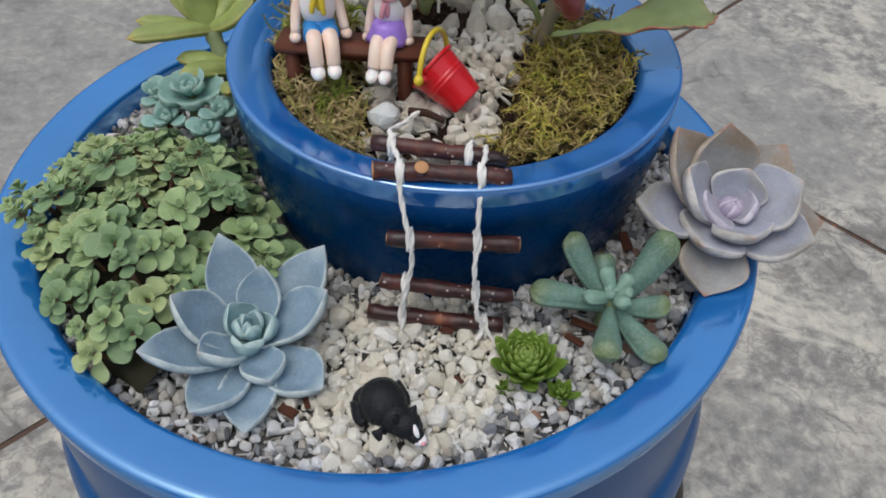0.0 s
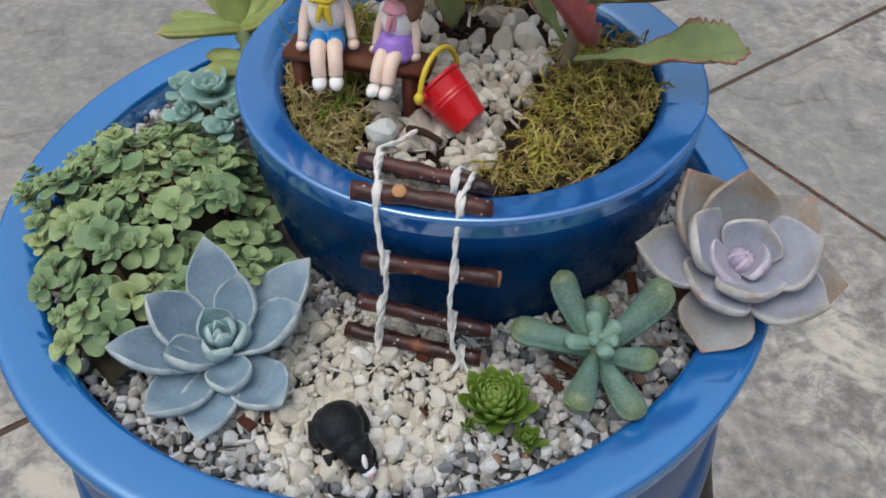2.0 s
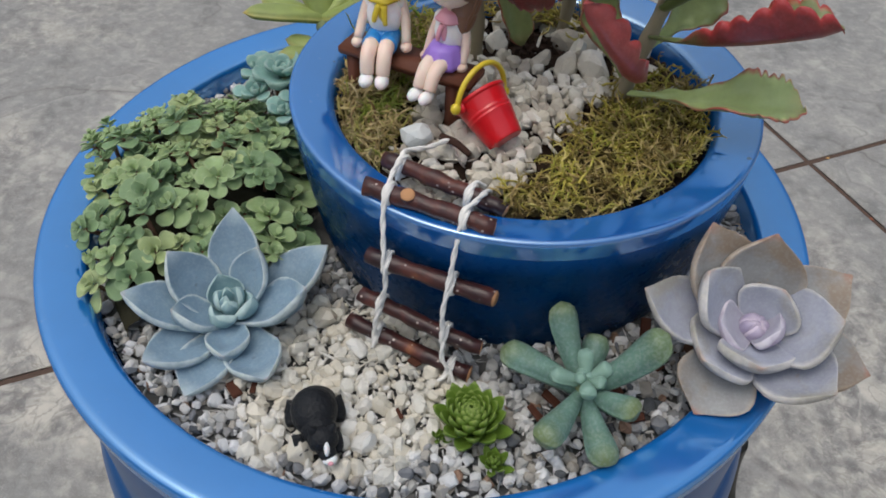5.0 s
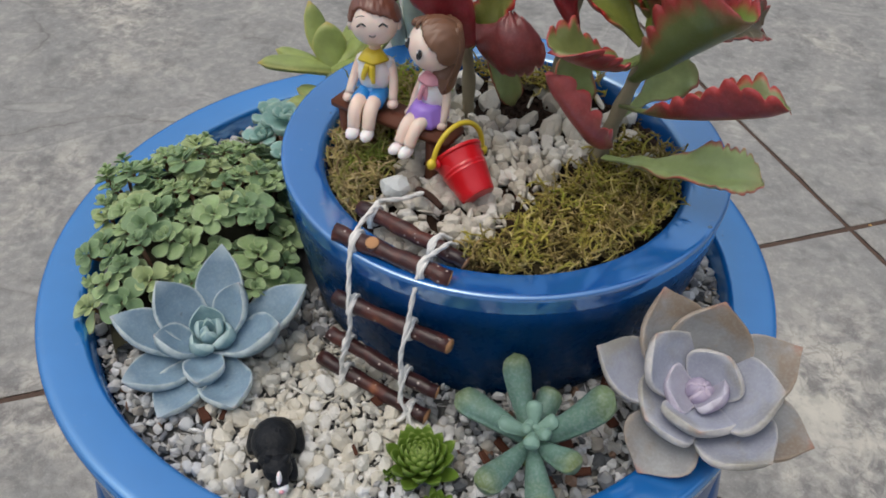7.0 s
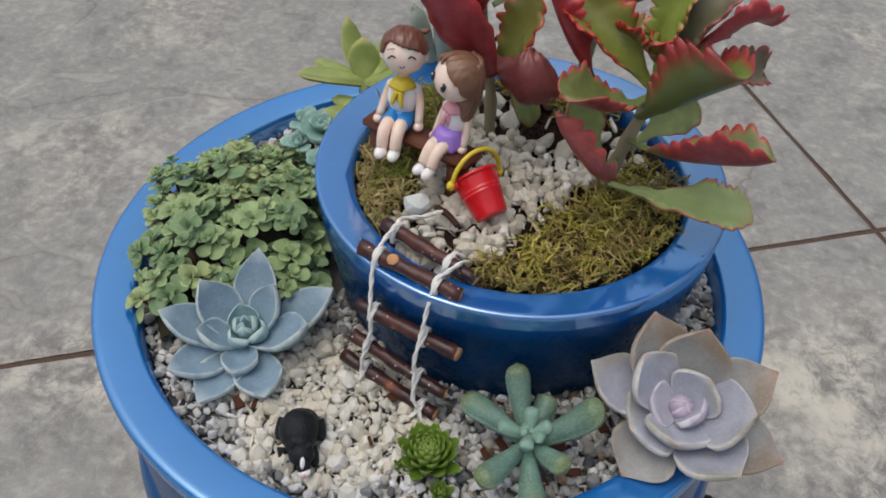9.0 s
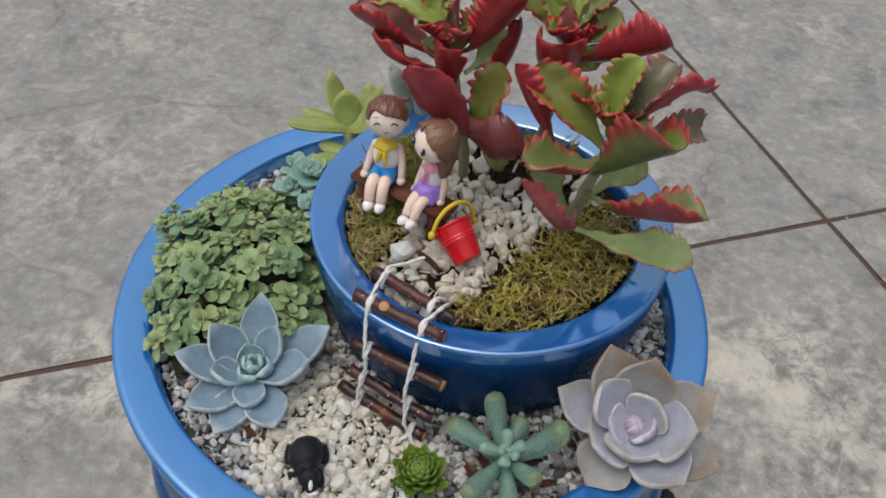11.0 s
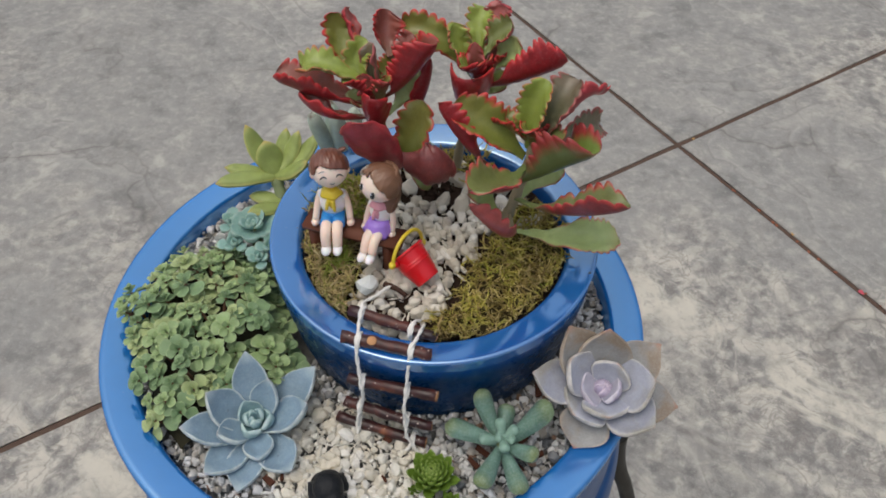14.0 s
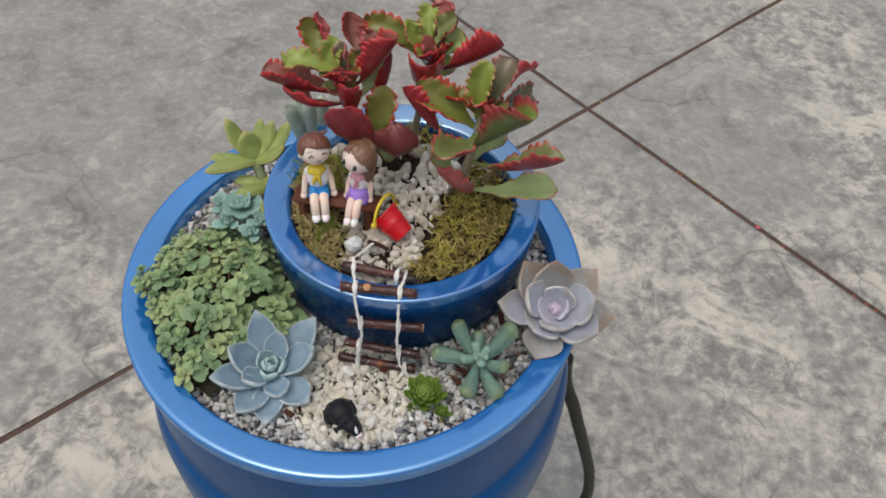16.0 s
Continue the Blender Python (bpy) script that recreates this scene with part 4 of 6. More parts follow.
S3 = [(0.0645, 0.0405, 0.562), (0.068, 0.036, 0.585), (0.0722, 0.0335, 0.606), (0.077, 0.0405, 0.630), (0.079, 0.044, 0.648)]
for s, r in ((S1, 0.0032), (S2, 0.0030), (S3, 0.0036)):
    stem(kalanchoe, s, r, r * 0.62, STEM_PALE)


def grow(base, mid, tip, up, mats, width, roll, lobes):
    """One kalanchoe leaf: base, middle and tip of its midrib, upward side, materials, width, roll, lobes."""
    lobes = round(lobes * 0.95)
    boat_leaf(kalanchoe, base, mid, tip, up, mats, width, roll, lobes, first=0.62 if mats is PALE else 0.24 if mats is BROAD else 0.34, depth=0.0054 if mats is BROAD else 0.0042, outline="lobed" if mats in (BICOLOUR, PALE) else "ovate" if mats is ROSE and not lobes else "kalanchoe", share=1.0 if mats in (ROSE, DUSKY) else 0.42)


# on the first stem
grow((-0.0060, 0.0410, 0.6500), (-0.0310, 0.0362, 0.6551), (-0.0557, 0.0355, 0.6632), (0.0, 0.15, 1), RED, 0.030, 58, 8)
grow((-0.0050, 0.0400, 0.6430), (-0.0275, 0.0287, 0.6486), (-0.0415, 0.0361, 0.6550), (0.0, 0.4, 1), RED, 0.016, 60, 0)
grow((-0.0060, 0.0410, 0.6600), (-0.0265, 0.0360, 0.6725), (-0.0399, 0.0352, 0.6698), (0.1, -0.2, 1), YOUNG, 0.0170, 40, 6)
grow((-0.0100, 0.0440, 0.6580), (-0.0275, 0.0590, 0.6710), (-0.0286, 0.0647, 0.6847), (0.5, -0.6, 0.8), GREENRED, 0.0170, 30, 5)
grow((-0.0090, 0.0480, 0.6620), (-0.0215, 0.0636, 0.6751), (-0.0260, 0.0670, 0.6869), (0.9, -0.2, 0.3), ROSE, 0.0090, 60, 0)
grow((-0.0050, 0.0410, 0.6590), (-0.0141, 0.0449, 0.6701), (-0.0107, 0.0518, 0.6801), (0.1, -1, 0.5), YOUNG, 0.0150, 45, 5)
grow((-0.0030, 0.0435, 0.6514), (-0.0057, 0.0444, 0.6672), (-0.0073, 0.0471, 0.6816), (-0.6, -0.9, 0.3), OLIVE, 0.013, 50, 0)
grow((-0.0018, 0.0450, 0.6514), (0.0110, 0.0495, 0.6625), (0.0245, 0.0520, 0.6826), (-0.45, 0.35, 0.85), RED, 0.033, 62, 8)
grow((0.0002, 0.0560, 0.6690), (-0.0048, 0.0640, 0.6785), (-0.0041, 0.0689, 0.6873), (0.5, -0.8, 0.4), RED, 0.0230, 55, 6)
grow((0.0010, 0.0480, 0.6620), (0.0070, 0.0560, 0.6740), (0.0110, 0.0600, 0.6810), (-0.2, -0.7, 0.7), RED, 0.0120, 40, 5)
grow((0.0006, 0.0461, 0.6229), (0.0145, 0.0581, 0.6420), (0.0189, 0.0626, 0.6662), (-0.75, 0.1, 0.4), RED, 0.016, 60, 0)
grow((-0.0019, 0.0407, 0.6391), (-0.0030, 0.0310, 0.6460), (-0.0019, 0.0268, 0.6633), (0, 0.7, 0.8), RED, 0.0225, 62, 4)
grow((0.0075, 0.0330, 0.6150), (0.0000, 0.0170, 0.6390), (-0.0085, 0.0090, 0.6620), (-0.25, 0.92, 0.30), ROSE, 0.0275, 50, 0)
grow((0.0020, 0.0440, 0.6190), (0.0216, 0.0304, 0.6195), (0.0355, 0.0381, 0.6231), (0.0, 0.95, -0.2), DUSKY, 0.028, 50, 6)
grow((0.001, 0.049, 0.608), (0.011, 0.0560, 0.597), (0.0185, 0.0620, 0.5745), (0.5, -1, 0.8), PALE, 0.0135, 30, 0)
grow((0.0030, 0.0440, 0.6080), (0.0130, 0.0440, 0.6270), (0.0175, 0.0500, 0.6490), (-0.25, -0.9, 0.5), GREENRED, 0.0215, 26, 5)
grow((0.000, 0.046, 0.640), (0.0060, 0.058, 0.646), (0.0090, 0.0680, 0.6560), (0, -1, 0.5), PALE, 0.018, 30, 0)
grow((-0.0030, 0.0415, 0.6480), (-0.0075, 0.0395, 0.6580), (-0.0100, 0.0400, 0.6680), (0.2, -1, 0.3), ROSE, 0.0100, 50, 4)
grow((-0.0020, 0.0430, 0.6460), (-0.0120, 0.0400, 0.6500), (-0.0190, 0.0390, 0.6560), (0.1, -0.3, 1), PALE, 0.0130, 45, 0)
# on the second stem
grow((0.0420, 0.0660, 0.6550), (0.0230, 0.0683, 0.6750), (0.0028, 0.0694, 0.6781), (0.25, -0.75, 0.7), GREENRED, 0.018, 35, 7)
grow((0.0434, 0.0647, 0.6426), (0.0419, 0.0495, 0.6510), (0.0412, 0.0418, 0.6715), (0, 0.80, 0.60), RED, 0.041, 68, 2)
grow((0.0480, 0.0630, 0.6540), (0.0699, 0.0632, 0.6630), (0.0883, 0.0684, 0.6719), (-0.1, 0.85, 1), FOLDED, 0.034, 64, 8)
grow((0.0440, 0.0680, 0.6640), (0.0412, 0.0778, 0.6781), (0.0420, 0.0853, 0.6857), (0, -1, 0.3), YOUNG, 0.0140, 35, 5)
grow((0.0470, 0.0680, 0.6660), (0.0498, 0.0825, 0.6809), (0.0504, 0.0854, 0.6885), (-0.2, -1, 0.3), ROSE, 0.014, 45, 5)
grow((0.0450, 0.0660, 0.6660), (0.0510, 0.0725, 0.6768), (0.0593, 0.0740, 0.6837), (-0.5, -0.6, 0.6), BICOLOUR, 0.017, 45, 6)
grow((0.0430, 0.0635, 0.6600), (0.0327, 0.0660, 0.6750), (0.0299, 0.0676, 0.6857), (0.6, -0.8, 0.5), YOUNG, 0.013, 45, 5)
grow((0.045, 0.063, 0.664), (0.043, 0.060, 0.671), (0.0420, 0.0600, 0.6810), (0.3, -1, 0.2), ROSE, 0.010, 55, 0)
grow((0.047, 0.066, 0.660), (0.056, 0.071, 0.667), (0.0610, 0.0740, 0.6780), (-0.3, -0.9, 0.6), PALE, 0.016, 25, 0)
grow((0.044, 0.066, 0.645), (0.052, 0.069, 0.650), (0.0560, 0.0700, 0.6600), (0, -0.9, 0.6), PALE, 0.013, 30, 0)
# on the third stem
grow((0.0560, 0.0360, 0.6240), (0.0409, 0.0306, 0.6464), (0.0296, 0.0352, 0.6605), (0.2, 0.8, 0.8), RED, 0.020, 55, 6)
grow((0.0740, 0.0400, 0.6301), (0.0556, 0.0382, 0.6450), (0.0354, 0.0363, 0.6569), (0.2, -0.4, 0.9), GREENRED, 0.030, 48, 7)
grow((0.0753, 0.0418, 0.6345), (0.0754, 0.0429, 0.6546), (0.0803, 0.0479, 0.6734), (-0.35, -1, 0.3), YOUNG, 0.0195, 48, 7)
grow((0.0781, 0.0437, 0.6368), (0.0859, 0.0454, 0.6570), (0.0946, 0.0556, 0.6706), (-0.55, -0.8, 0.5), OLIVE, 0.0235, 45, 6)
grow((0.0840, 0.0480, 0.6420), (0.0985, 0.0640, 0.6540), (0.1062, 0.0765, 0.6490), (0.2, 0.9, 0.45), ROSE, 0.0170, 62, 4)
grow((0.0820, 0.0460, 0.6260), (0.0997, 0.0646, 0.6317), (0.1100, 0.0772, 0.6292), (0, -0.8, 0.7), OLIVE, 0.018, 40, 6)
grow((0.0753, 0.0345, 0.6180), (0.0920, 0.0270, 0.6375), (0.1085, 0.0200, 0.6555), (-0.10, 0.40, 0.90), BROAD, 0.043, 60, 7)
grow((0.0755, 0.0373, 0.6263), (0.0665, 0.0186, 0.6297), (0.0534, -0.0041, 0.6434), (0.15, 0.05, 1), BICOLOUR, 0.027, 42, 7)
grow((0.0703, 0.0301, 0.5968), (0.0720, 0.0030, 0.6090), (0.0541, -0.0055, 0.6356), (-0.15, 0.95, 0.45), CURLED, 0.0128, 52, 5)
grow((0.0735, 0.0300, 0.6090), (0.1002, 0.0115, 0.6235), (0.1290, 0.0086, 0.6365), (0, 0.25, 1), BICOLOUR, 0.027, 62, 7)
grow((0.0700, 0.0320, 0.5830), (0.1014, 0.0194, 0.5961), (0.1292, 0.0225, 0.5995), (0.03, -0.25, 0.9), PALE, 0.0225, 34, 7)
grow((0.0715, 0.0345, 0.600), (0.0830, 0.0480, 0.6100), (0.0930, 0.0560, 0.6180), (0, -0.6, 1), PALE, 0.020, 20, 0)
grow((0.0660, 0.0380, 0.585), (0.0560, 0.0330, 0.6050), (0.0500, 0.0240, 0.6270), (0.5, -0.8, 0.5), PALE, 0.017, 25, 0)



def whorl(centre, axis, count, length, width, start, rise, kinds):
    """Young leaves round a stem's end, each in its own tilt, the inner ones shorter and steeper."""
    rng = random.Random(int(start * 100))
    axis = Vector(axis).normalized()
    a = axis.orthogonal().normalized()
    for k in range(count):
        t = k / max(1, count - 1)
        out = Matrix.Rotation(start + k * 2.39996 + rng.uniform(-0.25, 0.25), 3, axis) @ a
        el = radians(rise[0] + (rise[1] - rise[0]) * t + rng.uniform(-6, 6))
        ln = length * (1 - 0.45 * t) * rng.uniform(0.88, 1.12)
        base = Vector(centre) + out * 0.0022
        mid = base + (out * math.cos(el + 0.12) + axis * math.sin(el + 0.12)) * ln * 0.5
        tip = base + (out * math.cos(el - 0.12) + axis * math.sin(el - 0.12)) * ln
        grow(base, mid, tip, axis - out * math.tan(min(el, 1.25)) * 0.9, kinds[k % len(kinds)], width * (1 - 0.3 * t) * rng.uniform(0.9, 1.1), rng.uniform(38, 58), 7)


whorl((-0.0040, 0.0420, 0.6500), (-0.05, 0.10, 1), 4, 0.0270, 0.0150, 0.4, (48, 76), (GREENRED, FOLDED))
whorl((0.0450, 0.0650, 0.6540), (0.05, 0.10, 1), 5, 0.0280, 0.0160, 1.3, (46, 76), (GREENRED, FOLDED, RED))
whorl((0.0785, 0.0430, 0.6360), (0.05, 0.05, 1), 5, 0.0270, 0.0170, 2.2, (38, 74), (GREENRED, BICOLOUR, FOLDED))

# ---- gravel, soil and moss ----


def stone_mesh(seed, sub):
    """A chip of crushed stone of about unit size: the hull of random points on a blunt block, rounder where sub is larger."""
    rng = np.random.RandomState(seed)
    bm = bmesh.new()
    q = rng.normal(size=(13 if sub < 2 else 40, 3))
    q = q / (np.abs(q) ** 3.2).sum(axis=1)[:, None] ** (1 / 3.2) * rng.uniform(0.74, 0.94, size=(len(q), 1))
    for p in q:
        bm.verts.new(p)
    made = bmesh.ops.convex_hull(bm, input=list(bm.verts))
    bmesh.ops.delete(bm, geom=[g for g in made["geom_interior"] if isinstance(g, bmesh.types.BMVert)], context="VERTS")
    bmesh.ops.triangulate(bm, faces=list(bm.faces))
    bm.verts.index_update()
    v = np.array([tuple(p.co) for p in bm.verts])
    f = np.array([tuple(p.index for p in t.verts) for t in bm.faces])
    bm.free()
    return v, f


def turns(rng, n):
    """Random turns as matrices."""
    q = rng.normal(size=(n, 4))
    q /= np.linalg.norm(q, axis=1)[:, None]
    w, x, y, z = q.T
    return np.array([[1 - 2 * (y * y + z * z), 2 * (x * y - z * w), 2 * (x * z + y * w)], [2 * (x * y + z * w), 1 - 2 * (x * x + z * z), 2 * (y * z - x * w)], [2 * (x * z - y * w), 2 * (y * z + x * w), 1 - 2 * (x * x + y * y)]]).transpose(2, 0, 1)


def scatter(zone, box, gap, tries, seed):
    """Places inside a zone, no two nearer than gap(x, y)."""
    rng = random.Random(seed)
    cell, grid, out = 0.008, {}, []
    for k in range(tries):
        x, y = rng.uniform(box[0], box[1]), rng.uniform(box[2], box[3])
        if not zone(x, y):
            continue
        g = gap(x, y) * rng.uniform(0.8, 1.25)
        i, j = int(x // cell), int(y // cell)
        near = [q for a in (-1, 0, 1) for b in (-1, 0, 1) for q in grid.get((i + a, j + b), ())]
        if any((x - q[0]) ** 2 + (y - q[1]) ** 2 < ((g + q[2]) / 2) ** 2 for q in near):
            continue
        grid.setdefault((i, j), []).append((x, y, g))
        out.append((x, y, g))
    return out


def stones(name, places, level, sub, seed, mat, flat=0.72, long=1.25, fill=0.62, label="", category="gravel"):
    rng = np.random.RandomState(seed)
    shapes = [stone_mesh(seed + k, sub) for k in range(10)]
    n = len(places)
    rot = turns(rng, n)
    verts, faces, o = [], [], 0
    for k, (x, y, g) in enumerate(places):
        v, f = shapes[rng.randint(10)]
        s = g * fill * rng.uniform(0.85, 1.15)
        size = np.array([s * rng.uniform(1.0, long), s * rng.uniform(0.8, 1.0), s * rng.uniform(flat * 0.8, flat * 1.15)])
        m = rot[k]
        tilt = np.eye(3) * 0.55 + m * 0.45 if rng.rand() < 0.55 else m
        a = rng.uniform(0, 6.28)
        spin = np.array([[math.cos(a), -math.sin(a), 0], [math.sin(a), math.cos(a), 0], [0, 0, 1]])
        p = (v * size) @ (spin @ tilt).T
        verts.append(p + np.array([x, y, level(x, y) + rng.uniform(-0.25, 0.25) * s]))
        faces.append(f + o)
        o += len(v)
    v, f = np.concatenate(verts), np.concatenate(faces)
    return tagged(new(name, mesh(name, v, [tuple(int(i) for i in q) for q in f], smooth=False, mats=[mat])), label, category, kind="stuff")


def gravel_mat(name, stops, rough=0.85):
    n = Nodes(name)
    r = n.island()
    nd = n.node("ShaderNodeValToRGB", Fac=r)
    nd.color_ramp.interpolation = "CONSTANT"
    el = nd.color_ramp.elements
    while len(el) < len(stops):
        el.new(0.5)
    for e, (pos, col) in zip(el, stops):
        e.position, e.color = pos, (*col, 1)
    f = n.noise(700, 5, 0.65)
    g = n.noise(220, 3)
    c = n.mix(n.value(f, 0.42, 0.30, 0, 0.45), nd.outputs[0], n.mix(0.7, nd.outputs[0], (0.5, 0.46, 0.4), "MULTIPLY"))
    c = n.mix(n.value(g, 0.58, 0.75, 0, 0.25), c, (0.62, 0.57, 0.46))
    n.bump(f, 0.9, 0.0009)
    return n.done(Base_Color=c, Roughness=rough)


CREAM = gravel_mat("cream_gravel", [(0.0, (0.703, 0.675, 0.595)), (0.22, (0.651, 0.607, 0.506)), (0.42, (0.739, 0.710, 0.644)), (0.62, (0.615, 0.590, 0.515)), (0.76, (0.685, 0.634, 0.523)), (0.86, (0.756, 0.737, 0.683)), (0.95, (0.458, 0.437, 0.385))])
MIXED = gravel_mat("mixed_gravel", [(0.0, (0.460, 0.451, 0.423)), (0.13, (0.607, 0.598, 0.577)), (0.32, (0.313, 0.308, 0.302)), (0.43, (0.423, 0.396, 0.349)), (0.54, (0.202, 0.207, 0.219)), (0.62, (0.681, 0.676, 0.660)), (0.80, (0.368, 0.336, 0.288)), (0.86, (0.110, 0.115, 0.121)), (0.915, (0.276, 0.175, 0.121)), (0.93, (0.718, 0.713, 0.707))])
PATH = gravel_mat("path_gravel", [(0.0, (0.639, 0.605, 0.519)), (0.25, (0.582, 0.534, 0.437)), (0.45, (0.689, 0.647, 0.562)), (0.68, (0.532, 0.486, 0.401)), (0.84, (0.716, 0.685, 0.618)), (0.94, (0.446, 0.399, 0.333))])


def off_inner(x, y):
    return math.hypot(x - INNER[0], y - INNER[1])


def disc(name, radius, z, mat, centre=(0, 0), bump=0.0015, rings=26, segs=72):
    verts, faces = [(centre[0], centre[1], z)], []
    for i in range(1, rings + 1):
        for k in range(segs):
            a, r = 2 * math.pi * k / segs, radius * i / rings
            x, y = centre[0] + r * math.cos(a), centre[1] + r * math.sin(a)
            verts.append((x, y, z + bump * noise.noise((x * 150, y * 150, 7)) + bump * noise.noise((x * 40, y * 40, 3))))
    for k in range(segs):
        faces.append((0, 1 + k, 1 + (k + 1) % segs))
    for i in range(rings - 1):
        for k in range(segs):
            a, b = 1 + i * segs + k, 1 + i * segs + (k + 1) % segs
            faces.append((a, a + segs, b + segs, b))
    return mesh(name, verts, faces, mats=[mat])


GRIT = plain("gritty_soil", (0.125, 0.122, 0.115), 0.95, 600, 0.5, 1.0)
tagged(new("soil", disc("soil", 0.1362, 0.5185, GRIT)), "grey-brown gritty soil under the gravel of the large pot", "soil", kind="stuff")
tagged(new("soil", disc("soil", 0.0733, 0.5685, SOIL, INNER)), "dark crumbly potting soil in the upper pot", "soil", kind="stuff")


def creamy(x, y):
    d = ((x - 0.008) / 0.040) ** 2 + ((y + 0.094) / 0.036) ** 2
    return d + 0.5 * noise.noise((x * 70, y * 70, 2)) < 1.0


def lower(x, y):
    return math.hypot(x, y) < 0.1358 and off_inner(x, y) > 0.0850


def shade_gap(x, y):
    """The strip between the cushion and the upper pot, kept free of gravel so dark soil stands in for its shade."""
    return off_inner(x, y) < 0.0975 and 186 < math.degrees(math.atan2(y, x)) % 360 < 236


def level_low(x, y):
    return 0.5212 + 0.0014 * noise.noise((x * 35, y * 35, 5))


cream = scatter(lambda x, y: lower(x, y) and creamy(x, y), (-0.06, 0.07, -0.15, -0.05), lambda x, y: 0.0036, 40000, 3)
stones("gravel", cream, level_low, 2, 11, CREAM, flat=0.85, long=1.2, fill=0.92, label="cream and white angular gravel in the large pot")
fines = scatter(lambda x, y: lower(x, y) and creamy(x, y), (-0.06, 0.07, -0.15, -0.05), lambda x, y: 0.0024, 60000, 33)
stones("gravel", fines, lambda x, y: level_low(x, y) + 0.0010, 1, 131, CREAM, flat=0.85, long=1.2, fill=0.68, label="fine cream grit between the larger gravel stones")
top_up = scatter(lambda x, y: lower(x, y) and creamy(x, y), (-0.06, 0.07, -0.15, -0.05), lambda x, y: 0.0052 + 0.0022 * noise.noise((x * 200, y * 200, 6)), 6000, 8)
stones("gravel", top_up, lambda x, y: level_low(x, y) + 0.0020, 2, 31, CREAM, flat=0.85, long=1.25, fill=0.68, label="loose cream gravel stones lying on top")
mixed = scatter(lambda x, y: lower(x, y) and not creamy(x, y) and not shade_gap(x, y) and (cushion_height(x, y) is None or near_rosette(x, y, 0.014)), (-0.137, 0.137, -0.137, 0.137), lambda x, y: 0.0025 + 0.0005 * noise.noise((x * 90, y * 90, 8)), 120000, 4)
stones("gravel", mixed, level_low, 1, 51, MIXED, flat=0.85, long=1.2, fill=1.1, label="fine mixed grey and white gravel in the large pot")
top_mix = scatter(lambda x, y: lower(x, y) and not creamy(x, y) and not shade_gap(x, y) and (cushion_height(x, y) is None or near_rosette(x, y, 0.014)), (-0.137, 0.137, -0.137, 0.137), lambda x, y: 0.0032 + 0.0007 * noise.noise((x * 200, y * 200, 4)), 26000, 9)
stones("gravel", top_mix, lambda x, y: level_low(x, y) + 0.0015, 2, 71, MIXED, flat=0.85, long=1.25, fill=0.76, label="loose grey and white gravel stones lying on top")


def moss_right(x, y):
    edge = 0.046 + 0.24 * (y + 0.031) + 0.005 * noise.noise((x * 80, y * 80, 1))
    return off_inner(x, y) < 0.0722 and x > edge and -0.05 < y < 0.058


def moss_left(x, y):
    edge = -0.006 - 0.12 * max(0, y + 0.02) + 0.004 * noise.noise((x * 90, y * 90, 6))
    return off_inner(x, y) < 0.0722 and x < edge and y < 0.055


def level_top(x, y):
    return 0.5722 + 0.0012 * noise.noise((x * 45, y * 45, 9)) - 0.003 * max(0, min(1, (y - 0.035) / 0.02))


path = scatter(lambda x, y: off_inner(x, y) < 0.0705 and not moss_right(x, y) and not moss_left(x, y) and not moss_right(x + 0.004, y) and not moss_left(x - 0.003, y) and y < 0.047 + 0.012 * noise.noise((x * 60, y * 60, 2)), (-0.05, 0.105, -0.05, 0.1), lambda x, y: 0.0043, 30000, 12)
stones("gravel", path, level_top, 2, 91, PATH, flat=0.95, long=1.25, fill=0.88, label="pale grey-green pebbles making a path in the upper pot")
path_top = scatter(lambda x, y: off_inner(x, y) < 0.069 and not moss_right(x, y) and not moss_left(x, y) and not moss_right(x + 0.006, y) and not moss_left(x - 0.006, y) and y < 0.054, (-0.05, 0.105, -0.05, 0.1), lambda x, y: 0.0052 + 0.0016 * noise.noise((x * 160, y * 160, 4)), 7000, 13)
stones("gravel", path_top, lambda x, y: level_top(x, y) + 0.0020, 2, 93, PATH, flat=0.8, long=1.35, fill=0.64, label="loose pale pebbles lying on the path")
strays = scatter(lambda x, y: off_inner(x, y) < 0.068 and y > 0.042 and noise.noise((x * 120, y * 120, 8)) > 0.02, (-0.05, 0.105, 0.03, 0.1), lambda x, y: 0.0085, 1500, 16)
stones("gravel", strays, lambda x, y: 0.5722, 2, 97, PATH, flat=0.7, long=1.3, fill=0.75, label="pale pebbles scattered over the dark soil")
crumbs = scatter(lambda x, y: off_inner(x, y) < 0.071 and y > 0.034 + 0.008 * noise.noise((x * 90, y * 90, 3)), (-0.05, 0.105, 0.02, 0.1), lambda x, y: 0.0030 + 0.0012 * noise.noise((x * 300, y * 300, 1)), 12000, 14)
stones("soil", crumbs, lambda x, y: 0.5702 + 0.001 * noise.noise((x * 80, y * 80, 5)), 1, 95, plain("soil_crumb", (0.035, 0.022, 0.015), 0.95, 500, 0.6, 0.8), label="dark soil crumbs at the back of the upper pot", category="soil")

MOSS_STOPS = [(0.0, (0.146, 0.104, 0.027)), (0.20, (0.366, 0.317, 0.049)), (0.42, (0.610, 0.525, 0.122)), (0.60, (0.366, 0.403, 0.049)), (0.76, (0.366, 0.232, 0.091)), (0.9, (0.659, 0.549, 0.207))]
STRAW_STOPS = [(0.0, (0.34, 0.25, 0.11)), (0.25, (0.52, 0.41, 0.20)), (0.5, (0.38, 0.30, 0.10)), (0.68, (0.27, 0.30, 0.06)), (0.80, (0.62, 0.51, 0.28)), (0.95, (0.20, 0.13, 0.06))]


